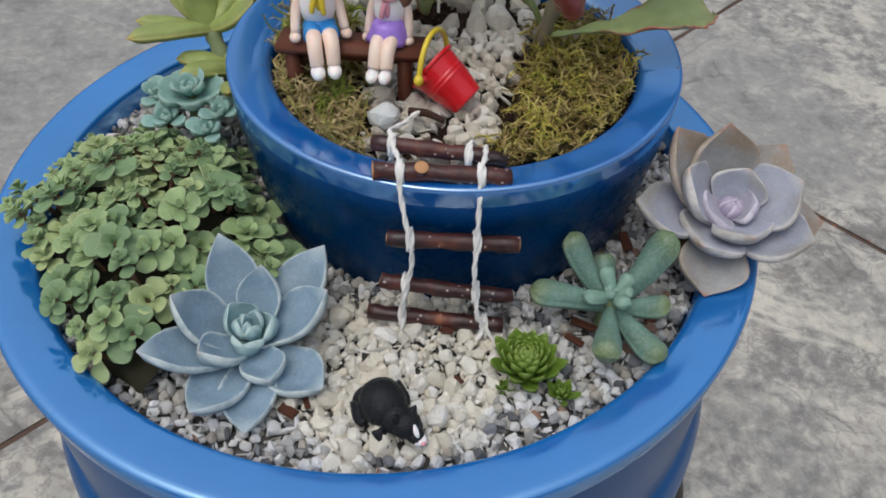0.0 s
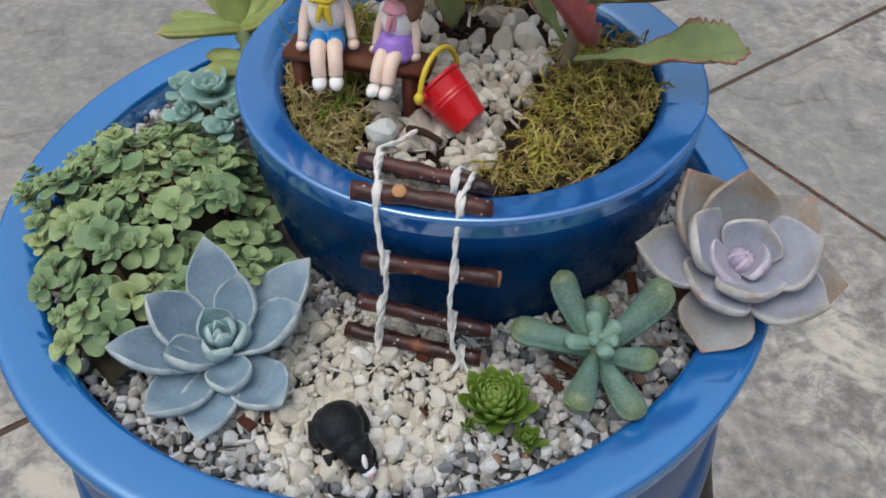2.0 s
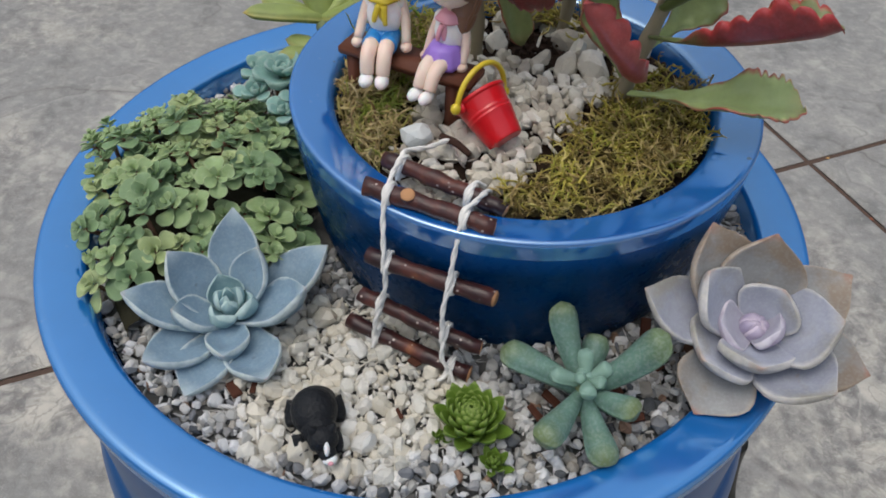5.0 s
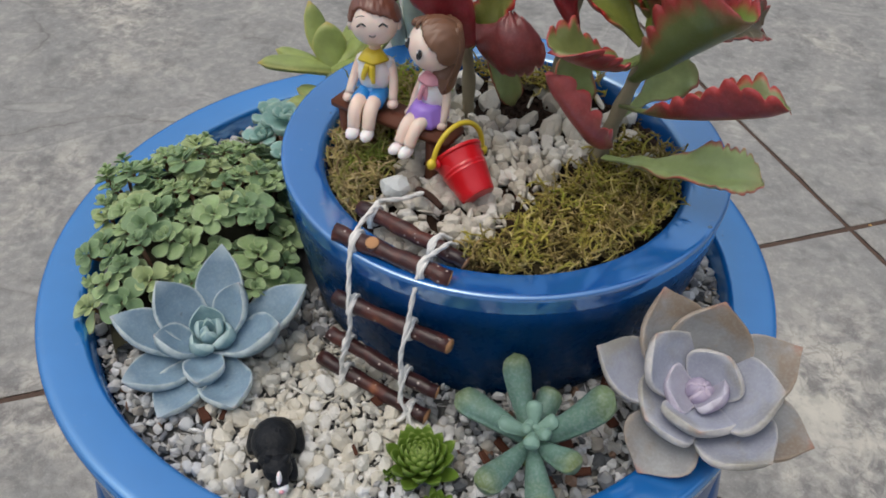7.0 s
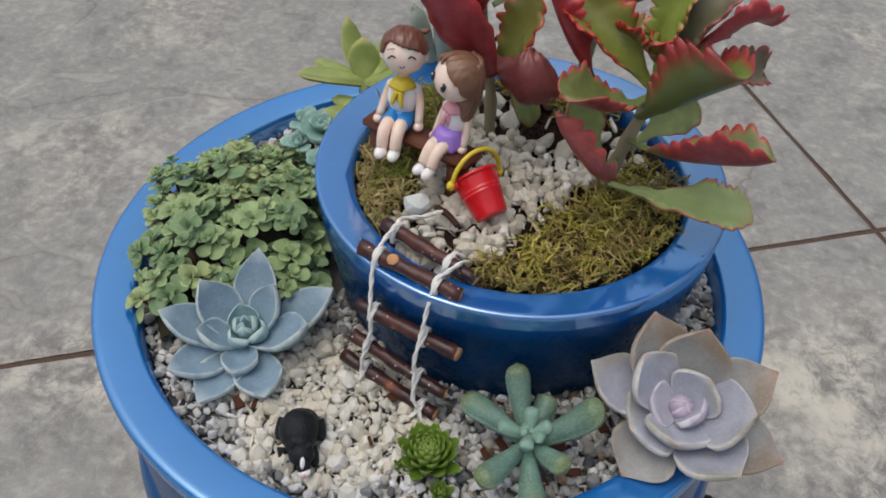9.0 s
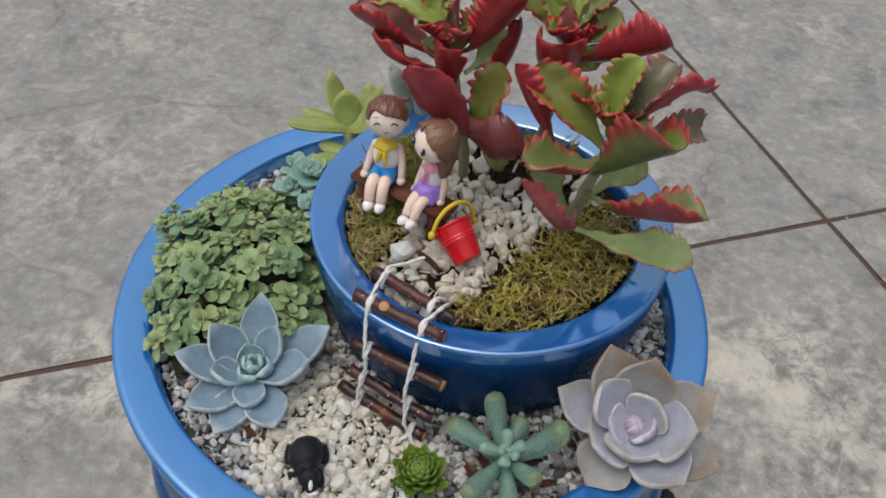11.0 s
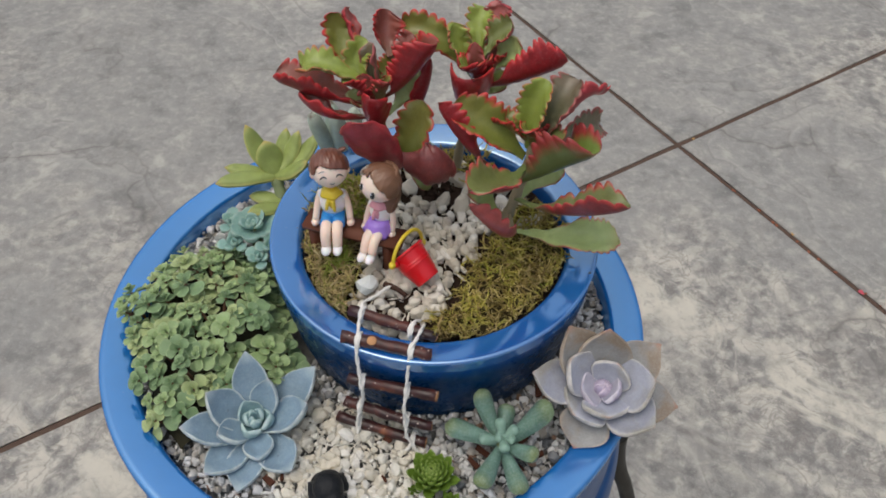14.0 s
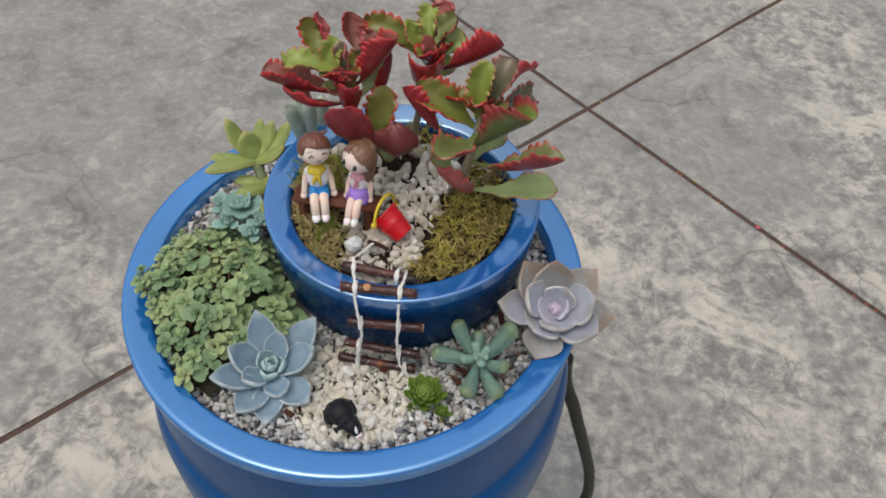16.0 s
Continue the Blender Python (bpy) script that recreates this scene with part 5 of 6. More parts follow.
def strand_mat(name, stops, patches, scale, where=(0.46, 0.60)):
    """Strands, each of a tone of its own, with patches where another tone takes over."""
    n = Nodes(name)
    nd = n.mix(n.value(n.noise(scale, 3, 0.6), *where, 0, 0.8), n.ramp(n.island(), stops), n.ramp(n.island(), patches))
    c = n.mix(n.value(n.noise(500, 3), 0.35, 0.7), nd, n.mix(0.55, nd, (0.5, 0.5, 0.4), "MULTIPLY"))
    return n.done(Base_Color=c, Roughness=0.8)


BROWN_STOPS = [(0.0, (0.10, 0.06, 0.025)), (0.35, (0.22, 0.15, 0.06)), (0.7, (0.34, 0.26, 0.10)), (0.9, (0.44, 0.34, 0.16))]
GREEN_STOPS = [(0.0, (0.144, 0.204, 0.024)), (0.4, (0.264, 0.384, 0.036)), (0.75, (0.432, 0.504, 0.072)), (0.92, (0.360, 0.240, 0.084))]
MOSS, STRAW = strand_mat("olive_moss", MOSS_STOPS, BROWN_STOPS, 62), strand_mat("straw_moss", STRAW_STOPS, GREEN_STOPS, 40, (0.54, 0.64))
FRESH = strand_mat("fresh_moss", GREEN_STOPS, MOSS_STOPS, 70)


def moss_patch(zone, count, seed, mat, label, rise):
    """A bumpy pad with many crooked strands on it."""
    rng = random.Random(seed)
    pad = thing("moss", label, "moss", kind="stuff")
    pts = {}
    verts, faces = [], []
    step = 0.0018
    for i in range(-45, 75):
        for j in range(-45, 60):
            x, y = i * step, j * step
            if zone(x, y):
                pts[i, j] = len(verts)
                verts.append((x, y, rise(x, y) - 0.0012 + 0.0016 * noise.noise((x * 260, y * 260, 3))))
    for (i, j), a in pts.items():
        if (i + 1, j) in pts and (i, j + 1) in pts and (i + 1, j + 1) in pts:
            faces.append((a, pts[i + 1, j], pts[i + 1, j + 1], pts[i, j + 1]))
    put("pad", mesh("pad", verts, faces, mats=[plain("moss_pad", (0.05, 0.038, 0.014), 0.95, 900, 0.5, 1.0)]), pad, kind="stuff")
    pieces = []
    while len(pieces) < count:
        x, y = rng.uniform(-0.05, 0.11), rng.uniform(-0.055, 0.1)
        if not zone(x, y):
            continue
        a, ln = rng.uniform(0, 6.28), rng.uniform(0.007, 0.016)
        p = Vector((x, y, rise(x, y) + rng.uniform(-0.001, 0.0022)))
        d = Vector((math.cos(a), math.sin(a), rng.uniform(0.1, 1.6))).normalized()
        curl = Vector((rng.uniform(-1, 1), rng.uniform(-1, 1), rng.uniform(-1, 0.3))) * 0.8
        line = [p.copy()]
        for k in range(6):
            d = (d + curl.cross(d) * 0.55 + Vector((rng.uniform(-0.4, 0.4), rng.uniform(-0.4, 0.4), rng.uniform(-0.5, 0.25)))).normalized()
            p = p + d * ln / 6
            r = Vector((p.x - INNER[0], p.y - INNER[1], 0))
            if r.length > 0.0730 and p.z < 0.582:
                p -= r.normalized() * (r.length - 0.0730)
            p.z = max(p.z, rise(p.x, p.y) - 0.001)
            line.append(p.copy())
        w = rng.uniform(0.00022, 0.00054)
        pieces.append(tube_data(line, [w * 0.6, w, w * 1.15, w, w * 1.1, w * 0.8, w * 0.3], 4, False))
        for k in (1, 2, 2, 3, 3, 4, 4, 5):
            side = Vector((rng.uniform(-1, 1), rng.uniform(-1, 1), rng.uniform(-0.3, 1))).normalized() * rng.uniform(0.0012, 0.0030)
            pieces.append(tube_data([line[k], line[k] + side * 0.5, line[k] + side], [w * 0.75, w * 0.6, w * 0.15], 3, False))
    put("strands", mesh("strands", *joined(pieces), mats=[mat]), pad, kind="stuff")


moss_patch(moss_right, 5600, 21, MOSS, "olive-green moss with crooked strands in the upper pot", lambda x, y: 0.5752 + 0.0034 * noise.noise((x * 60, y * 60, 2)) + 0.0034 * noise.noise((x * 150, y * 150, 5)))
moss_patch(moss_left, 6000, 22, STRAW, "straw-brown and green dry moss round the bench", lambda x, y: 0.5735 + 0.0030 * noise.noise((x * 60, y * 60, 4)) + 0.0018 * noise.noise((x * 170, y * 170, 5)) + 0.006 * max(0, min(1, (y - 0.012) / 0.02)))

moss_patch(lambda x, y: moss_left(x, y) and 0.017 < y < 0.052 and -0.034 < x < 0.004, 1500, 24, FRESH, "fresh yellow-green moss behind the bench", lambda x, y: 0.5795 + 0.0035 * noise.noise((x * 70, y * 70, 4)) + 0.002 * noise.noise((x * 170, y * 170, 6)))
moss_patch(lambda x, y: off_inner(x, y) < 0.0722 and y > 0.080 + 0.006 * noise.noise((x * 90, y * 90, 3)) and -0.012 < x < 0.048, 900, 23, MOSS, "yellow-olive moss at the back of the upper pot", lambda x, y: 0.5762 + 0.002 * noise.noise((x * 60, y * 60, 7)))

# ---- figures, bench and bucket ----


def ball(c, r, n=14, tilt=None):
    """An ellipsoid."""
    r = (r, r, r) if isinstance(r, (int, float)) else r
    m = tilt or Matrix.Identity(3)
    verts = [Vector((0, 0, 1))]
    for i in range(1, n // 2):
        for k in range(n):
            a, b = math.pi * i / (n // 2), 2 * math.pi * k / n
            verts.append(Vector((math.sin(a) * math.cos(b), math.sin(a) * math.sin(b), math.cos(a))))
    verts.append(Vector((0, 0, -1)))
    faces = []
    rows = n // 2 - 1
    for k in range(n):
        j = (k + 1) % n
        faces.append((0, 1 + k, 1 + j))
        faces.append((len(verts) - 1, 1 + (rows - 1) * n + j, 1 + (rows - 1) * n + k))
        for i in range(rows - 1):
            faces.append((1 + i * n + k, 1 + (i + 1) * n + k, 1 + (i + 1) * n + j, 1 + i * n + j))
    return [Vector(c) + m @ Vector((v.x * r[0], v.y * r[1], v.z * r[2])) for v in verts], faces


def figure(name, groups, label, category, m, mats):
    """One mesh from groups of (material slot, pieces)."""
    verts, faces, slots = [], [], []
    for slot, pieces in groups:
        v, f = joined(pieces)
        o = len(verts)
        verts += v
        faces += [tuple(i + o for i in q) for q in f]
        slots += [slot] * len(f)
    return tagged(put(name, mesh(name, verts, faces, mats=mats, slots=slots), None, m), label, category)


def paint(name, col, rough=0.38, sub=0.0):
    return plain(name, col, rough, 260, 0.06, 0.05, Coat_Weight=0.15, Coat_Roughness=0.2, Subsurface_Weight=sub, Subsurface_Radius=(0.003, 0.0015, 0.001), Subsurface_Scale=0.4)


SKIN, HAIR_BOY, HAIR_GIRL = paint("doll_skin", (0.88, 0.69, 0.57), 0.4, 0.25), paint("doll_brown_hair", (0.17, 0.066, 0.042), 0.34), paint("doll_light_brown_hair", (0.20, 0.10, 0.055), 0.42)
WHITE, YELLOWP, BLUEP = paint("doll_white", (0.93, 0.88, 0.86), 0.4, 0.25), paint("yellow_paint", (0.72, 0.55, 0.03)), paint("doll_blue", (0.03, 0.24, 0.62))
VIOLETP, PINKP, BLACKP = paint("doll_violet", (0.35, 0.20, 0.68)), paint("doll_pink", (0.78, 0.36, 0.42)), paint("black_paint", (0.012, 0.012, 0.014), 0.5)
FACE = paint("doll_face", (0.92, 0.75, 0.65), 0.42, 0.25)


def limb(points, r0, r1, sides=9):
    path = spline(points, 5)
    n = len(path)
    return tube_data(path, [r0 + (r1 - r0) * i / (n - 1) for i in range(n)], sides)


def skirt(c, r0, r1, h, folds, depth=1.0):
    verts, faces, seg = [], [], 36
    for i in range(6):
        t = i / 5
        for k in range(seg):
            a = 2 * math.pi * k / seg
            r = r0 + (r1 - r0) * t ** 0.8
            r *= 1 + 0.07 * t * math.cos(folds * a)
            verts.append(Vector((c[0] + r * math.cos(a), c[1] + r * depth * math.sin(a), c[2] - h * t)))
    for i in range(5):
        for k in range(seg):
            j = (k + 1) % seg
            faces.append((i * seg + k, (i + 1) * seg + k, (i + 1) * seg + j, i * seg + j))
    faces.append(tuple(range(seg)))
    faces.append(tuple(5 * seg + k for k in range(seg - 1, -1, -1)))
    return verts, faces


def hair_cap(c, r, m, line, nape, reach=-0.12, n=88):
    """Hair as a cap over a head: a shell that sinks into the head below the hairline over the face and below the nape behind."""
    verts, faces = ball((0, 0, 0), 1.0, n)
    out = []
    for v in verts:
        front = v.y < reach
        bare = (front and v.z < line(v.x)) or v.z < nape(v.x)
        k = 0.7 if bare else 1.0 + 0.018 * math.sin(9 * v.x + 4 * v.z) + 0.012 * math.sin(23 * v.x - 9 * v.y) + 0.010 * math.sin(38 * v.x + 10 * v.z)
        out.append(Vector(c) + m @ Vector((v.x * r[0] * k, v.y * r[1] * k, v.z * r[2] * k)))
    return out, faces


# the doll's own frame: seat at the origin, facing -y
T = Euler((-0.34, -0.03, radians(14))).to_matrix()
H = Vector((0.0002, 0.0032, 0.0330))


def hd(x, y, z):
    return H + T @ Vector((x, y, z))


boy = [
    (0, [limb([(s * 0.0026, -0.001, 0.0036), (s * 0.0030, -0.0105, 0.0044), (s * 0.0031, -0.0145, 0.0018), (s * 0.0030, -0.0164, -0.0030)], 0.0031, 0.0026, 12) for s in (-1, 1)]
        + [limb([(s * 0.0058, 0.0035, 0.0172), (s * 0.0080, 0.0012, 0.0105), (s * 0.0092, -0.0036, 0.0036)], 0.0020, 0.0018) for s in (-1, 1)]
        + [ball((s * 0.0094, -0.0046, 0.0026), (0.0023, 0.0028, 0.0019), 12) for s in (-1, 1)] + [limb([(0, 0.0030, 0.0175), (0, 0.0030, 0.0250)], 0.0024, 0.0024)]),
    (7, [ball(H, (0.0095, 0.0091, 0.0092), 24, T)] + [ball(hd(s * 0.0093, 0.0004, -0.0014), (0.0012, 0.0017, 0.0022), 8, T) for s in (-1, 1)]),
    (2, [ball((0, 0.0014, 0.0118), (0.0068, 0.0054, 0.0090), 18)] + [ball((s * 0.0052, 0.0030, 0.0160), (0.0027, 0.0027, 0.0031), 12) for s in (-1, 1)]
        + [ball((s * 0.0030, -0.0182, -0.0046), (0.0027, 0.0043, 0.0025), 14) for s in (-1, 1)]),
    (3, [ball((0.0003, -0.0034, 0.0148), (0.0015, 0.001, 0.0036), 10), ball((0, -0.0030, 0.0180), (0.0019, 0.0014, 0.0015), 10), limb([(-0.0008, -0.0036, 0.0178), (-0.0022, -0.0046, 0.0140), (-0.0026, -0.0048, 0.0118)], 0.0013, 0.0008), limb([(0.0010, -0.0036, 0.0178), (0.0014, -0.0048, 0.0135), (0.0018, -0.0050, 0.0108)], 0.0014, 0.0008),
         skirt((0, 0.0010, 0.0222), 0.0030, 0.0060, 0.0036, 5, 0.9)]),
    (4, [ball((0, -0.0002, 0.0046), (0.0064, 0.0052, 0.0036), 16)] + [limb([(s * 0.0028, -0.0005, 0.0038), (s * 0.0032, -0.0084, 0.0043)], 0.0036, 0.0035, 12) for s in (-1, 1)]),
    (1, [hair_cap(hd(0, 0.0006, 0.0008), (0.0104, 0.0103, 0.0102), T, lambda x: float(np.interp(x, (-1, -0.84, -0.66, -0.5, 0.0, 0.5, 0.8, 1), (-0.3, -0.1, 0.34, 0.46, 0.26, 0.16, -0.02, -0.35))), lambda x: -0.55 + 0.5 * abs(x), 0.02), ball(hd(0.0078, 0.0036, 0.0080), (0.0032, 0.0016, 0.0012), 10, Euler((0, -0.5, 0)).to_matrix())]),
    (6, [limb([hd(s * 0.0040 - 0.0020, -0.0080, 0.0022), hd(s * 0.0040, -0.0083, 0.0028), hd(s * 0.0040 + 0.0020, -0.0080, 0.0022)], 0.00016, 0.00016, 5) for s in (-1, 1)] + [limb([hd(s * 0.0040 - 0.0018, -0.0083, -0.0012), hd(s * 0.0040, -0.0086, -0.0001), hd(s * 0.0040 + 0.0018, -0.0083, -0.0012)], 0.00036, 0.00036, 6) for s in (-1, 1)] + [limb([hd(-0.0012, -0.0083, -0.0044), hd(0, -0.0085, -0.0049), hd(0.0012, -0.0083, -0.0044)], 0.0002, 0.0002, 5)]),
]
figure("doll", boy, "seated brown-haired boy doll in blue shorts on the bench", "doll", pose(-0.0218, 0.0075, 0.5946, 0, 0, 12), [SKIN, HAIR_BOY, WHITE, YELLOWP, BLUEP, VIOLETP, BLACKP, FACE])
T = Euler((-0.28, 0.14, radians(-22))).to_matrix()
H = Vector((0.0004, 0.0008, 0.0322))
girl = [
    (0, [limb([(s * 0.0023, -0.001, 0.0030), (s * 0.0023 - 0.0002, -0.0092, 0.0036), (s * 0.0022 - 0.0003, -0.0132, 0.0012), (s * 0.0023 - 0.0004, -0.0158, -0.0032)], 0.0029, 0.0024, 12) for s in (-1, 1)]
        + [limb([(s * 0.0050, 0.0026, 0.0165), (s * 0.0070, 0.0010, 0.0100), (s * 0.0077, -0.0022, 0.0026)], 0.0019, 0.0016) for s in (-1, 1)]
        + [ball((s * 0.0078, -0.0028, 0.0019), (0.0021, 0.0025, 0.0018), 12) for s in (-1, 1)] + [limb([(0, 0.0026, 0.017), (0, 0.0020, 0.0245)], 0.0021, 0.0021)]),
    (7, [ball(H, (0.0096, 0.0093, 0.0094), 24, T)]),
    (2, [ball((0, 0.0014, 0.0122), (0.0061, 0.0050, 0.0082), 16)] + [ball((s * 0.0048, 0.0026, 0.0156), (0.0026, 0.0025, 0.0032), 12) for s in (-1, 1)]
        + [ball((s * 0.0024 - 0.0006, -0.0178, -0.0050), (0.0024, 0.0042, 0.0023), 14) for s in (-1, 1)]),
    (3, [ball((0, -0.0030, 0.0136), (0.0014, 0.001, 0.0036), 10), limb([(-0.0006, -0.0032, 0.0166), (-0.0016, -0.0042, 0.0130), (-0.0018, -0.0044, 0.0108)], 0.0012, 0.0008), skirt((0, 0.0010, 0.0208), 0.0027, 0.0054, 0.0034, 5, 0.9)]),
    (4, [skirt((0, -0.0022, 0.0092), 0.0048, 0.0082, 0.0072, 9, 1.05)]),
    (1, [hair_cap(hd(0.0002, 0.0006, 0.0008), (0.0106, 0.0105, 0.0105), T, lambda x: 0.66 - 0.2 * abs(x + 0.35) if x < -0.3 else 0.68 - 0.55 * (x + 0.3) - 3.5 * max(0, x - 0.84), lambda x: -0.72, 0.42),
         ball(hd(0.0020, 0.0066, -0.0052), (0.0082, 0.0046, 0.0104), 18, T), ball(hd(0.0052, 0.0072, -0.0112), (0.0046, 0.0038, 0.0074), 14, T)]
        + [limb([hd(0.005 * math.cos(a), 0.001 + 0.006 * math.sin(a), 0.0098), hd(0.0102 * math.cos(a), 0.0006 + 0.0102 * math.sin(a), 0.002), hd(0.0094 * math.cos(a), 0.0020 + 0.0094 * math.sin(a), -0.0125 - 0.002 * math.sin(5 * a))], 0.0014, 0.0006, 7) for a in (0.42, 0.62, 0.85, 1.1, 1.35, 1.6, 1.9, 2.2)]
        + [limb([hd(-0.0040, -0.0030, 0.0092), hd(-0.0040 + k * 0.6, -0.0078 + abs(k) * 0.3, 0.0070 - abs(k) * 0.1), hd(-0.0040 + k, -0.0080 + abs(k) * 0.45, 0.0052 - abs(k) * 0.28)], 0.0010, 0.0005, 7) for k in (-0.0036, -0.0014, 0.0012, 0.0044, 0.0078, 0.0108)]),
    (6, [ball(hd(s * 0.0040, -0.0084, -0.0016), (0.0015, 0.0007, 0.0020), 12, T) for s in (-1, 1)]),
    (2, [ball(hd(s * 0.0040 - 0.0005, -0.0091, -0.0009), (0.0004, 0.0003, 0.0005), 8, T) for s in (-1, 1)]),
]
figure("doll", girl, "seated brown-haired girl doll in violet skirt on the bench", "doll", pose(0.0044, 0.0066, 0.5940, 0, 0, -9), [SKIN, HAIR_GIRL, WHITE, PINKP, VIOLETP, VIOLETP, BLACKP, FACE])


def bevel_box(sx, sy, sz, b, seg=2):
    bm = bmesh.new()
    bmesh.ops.create_cube(bm, size=1.0, matrix=Matrix.Diagonal((sx, sy, sz, 1)))
    bmesh.ops.bevel(bm, geom=list(bm.edges), offset=b, segments=seg, affect="EDGES")
    return bm


BENCH = plain("brown_bench_paint", (0.125, 0.045, 0.025), 0.5, 200, 0.25, 0.2)
bench = thing("bench", "small brown wooden bench with plank legs on moss", "bench", (-0.0095, 0.0045, 0.571))
bm0 = pose(-0.0095, 0.0040, -0.0030, 0, 0, -5)
put("seat", mesh_bm(bevel_box(0.0560, 0.0140, 0.0034, 0.0006), "seat", [BENCH]), bench, bm0 @ pose(0, 0, 0.5958))
legm = mesh_bm(bevel_box(0.0048, 0.0120, 0.0260, 0.0005), "leg", [BENCH])
for x in (-0.0225, 0.0200):
    put("leg", legm, bench, bm0 @ pose(x, 0, 0.5812))
put("stretcher", mesh_bm(bevel_box(0.0425, 0.0030, 0.0040, 0.0004), "stretcher", [BENCH]), bench, bm0 @ pose(-0.0012, 0.001, 0.5910))

REDP = plain("red_plastic", (0.62, 0.006, 0.012), 0.28, 200, 0.05, 0.03, Coat_Weight=0.4, Coat_Roughness=0.12)
bucket = thing("bucket", "tipped red toy bucket with a yellow handle on the pebbles", "bucket", (0.029, -0.006, 0.576))
ax = (Vector((0.0350, -0.0094, 0.5788)) - Vector((0.0203, -0.0008, 0.5888))).normalized()
top = Vector((0.0205, -0.0014, 0.5876))
side = (Vector((0.0157, -0.0108, 0.5900)) - Vector((0.0249, 0.0112, 0.5868)))
side = (side - ax * side.dot(ax)).normalized()
bmat = Matrix.Translation(top) @ Matrix((side, ax.cross(side) * -1, ax * -1)).transposed().to_4x4() @ Matrix.Diagonal((0.84, 0.84, 0.92, 1))
prof = rounded([(0.0, -0.0205, 0), (0.0080, -0.0205, 0.0006), (0.0086, -0.0180, 0.0002), (0.0103, -0.0098, 0), (0.0107, -0.0092, 0.0002), (0.0105, -0.0084, 0.0002), (0.0109, -0.0074, 0.0002), (0.0107, -0.0066, 0.0002), (0.0117, -0.0012, 0.0002), (0.0126, -0.0008, 0.0003), (0.0127, 0.0006, 0.0004), (0.0118, 0.0006, 0.0003), (0.0112, -0.002, 0), (0.0080, -0.0190, 0.0004), (0.0, -0.0192, 0)], 3)
put("body", lathe("body", prof, 48, REDP), bucket, bmat)
lug = mesh_bm(bevel_box(0.0022, 0.0046, 0.0050, 0.0005), "lug", [REDP])
for s in (-1, 1):
    put("lug", lug, bucket, bmat @ pose(s * 0.0128, 0, -0.0012))
hoop = []
up = (Vector((0.0190, -0.0022, 0.6035)) - top)
up = (up - side * up.dot(side)).normalized()
for k in range(25):
    a = math.pi * k / 24
    hoop.append(top + side * 0.0124 * math.cos(a) + up * 0.0145 * math.sin(a) - ax * -0.001)
handle = put("handle", mesh("handle", *tube_data(hoop, 0.00105, 8), mats=[YELLOWP]), bucket, None, "yellow plastic handle")
for s in (-1, 1):
    put("knob", mesh("knob", *ball(top + side * 0.0130 * s + ax * 0.001, (0.0019, 0.0022, 0.0022), 12), mats=[YELLOWP]), handle)

# black animal figurine
BLACK_HIDE = plain("black_resin", (0.014, 0.015, 0.017), 0.42, 900, 0.5, 1.0)
creature = [
    (0, [ball((0, 0.0016, 0.0060), (0.0072, 0.0080, 0.0066), 22), ball((0.0004, 0.0052, 0.0050), (0.0066, 0.0052, 0.0054), 16), ball((0.0010, -0.0046, 0.0058), (0.0052, 0.0048, 0.0048), 16), ball((0.0024, -0.0086, 0.0066), (0.0046, 0.0044, 0.0043), 18), ball((0.0034, -0.0122, 0.0050), (0.0027, 0.0030, 0.0024), 14)]
        + [limb([(0.0024 + s * 0.0026, -0.0076, 0.0096), (0.0024 + s * 0.0038, -0.0074, 0.0118)], 0.0017, 0.0004, 8) for s in (-1, 1)]
        + [limb([(s * 0.0050, -0.0046, 0.0042), (s * 0.0054 + 0.001, -0.0078, 0.0014), (s * 0.0044 + 0.001, -0.0096, 0.0010)], 0.0022, 0.0016) for s in (-1, 1)] + [limb([(s * 0.0054, 0.0062, 0.0046), (s * 0.0070, 0.0028, 0.0018), (s * 0.0068, 0.0004, 0.0012)], 0.0032, 0.0018) for s in (-1, 1)]
        + [limb([(0, 0.0092, 0.0046), (-0.0040, 0.0104, 0.0024), (-0.0076, 0.0070, 0.0018)], 0.0013, 0.0008)]),
    (1, [ball((0.0034, -0.0124, 0.0078), (0.0009, 0.0026, 0.0012), 12, Euler((0.7, 0, 0)).to_matrix()), ball((0.0040, -0.0142, 0.0044), (0.0023, 0.0018, 0.0016), 12)] ),
    (2, [ball((0.0042, -0.0160, 0.0050), (0.0009, 0.0006, 0.0007), 8)]),
]
figure("animal_figurine", creature, "small black animal figurine with white muzzle on the gravel", "figurine", pose(0.0074, -0.1142, 0.5236, 0, 0, 30) @ Matrix.Scale(1.1, 4), [BLACK_HIDE, WHITE, PINKP])

# ---- rope ladder ----


def bark():
    n = Nodes("reddish_bark")
    f = n.noise(260, 5, 0.6)
    g = n.noise(70, 3)
    c = n.ramp(g, [(0.34, (0.022, 0.010, 0.011)), (0.5, (0.060, 0.020, 0.018)), (0.62, (0.12, 0.036, 0.024)), (0.72, (0.32, 0.12, 0.05))])
    c = n.mix(n.value(f, 0.4, 0.7, 0, 0.6), c, (0.03, 0.016, 0.013))
    c = n.mix(n.value(n.voronoi(330), 0.18, 0.11), c, (0.48, 0.40, 0.35))
    n.bump(f, 0.6, 0.0008)
    return n.done(Base_Color=c, Roughness=n.value(g, 0.4, 0.7, 0.28, 0.5), Specular_IOR_Level=0.45)


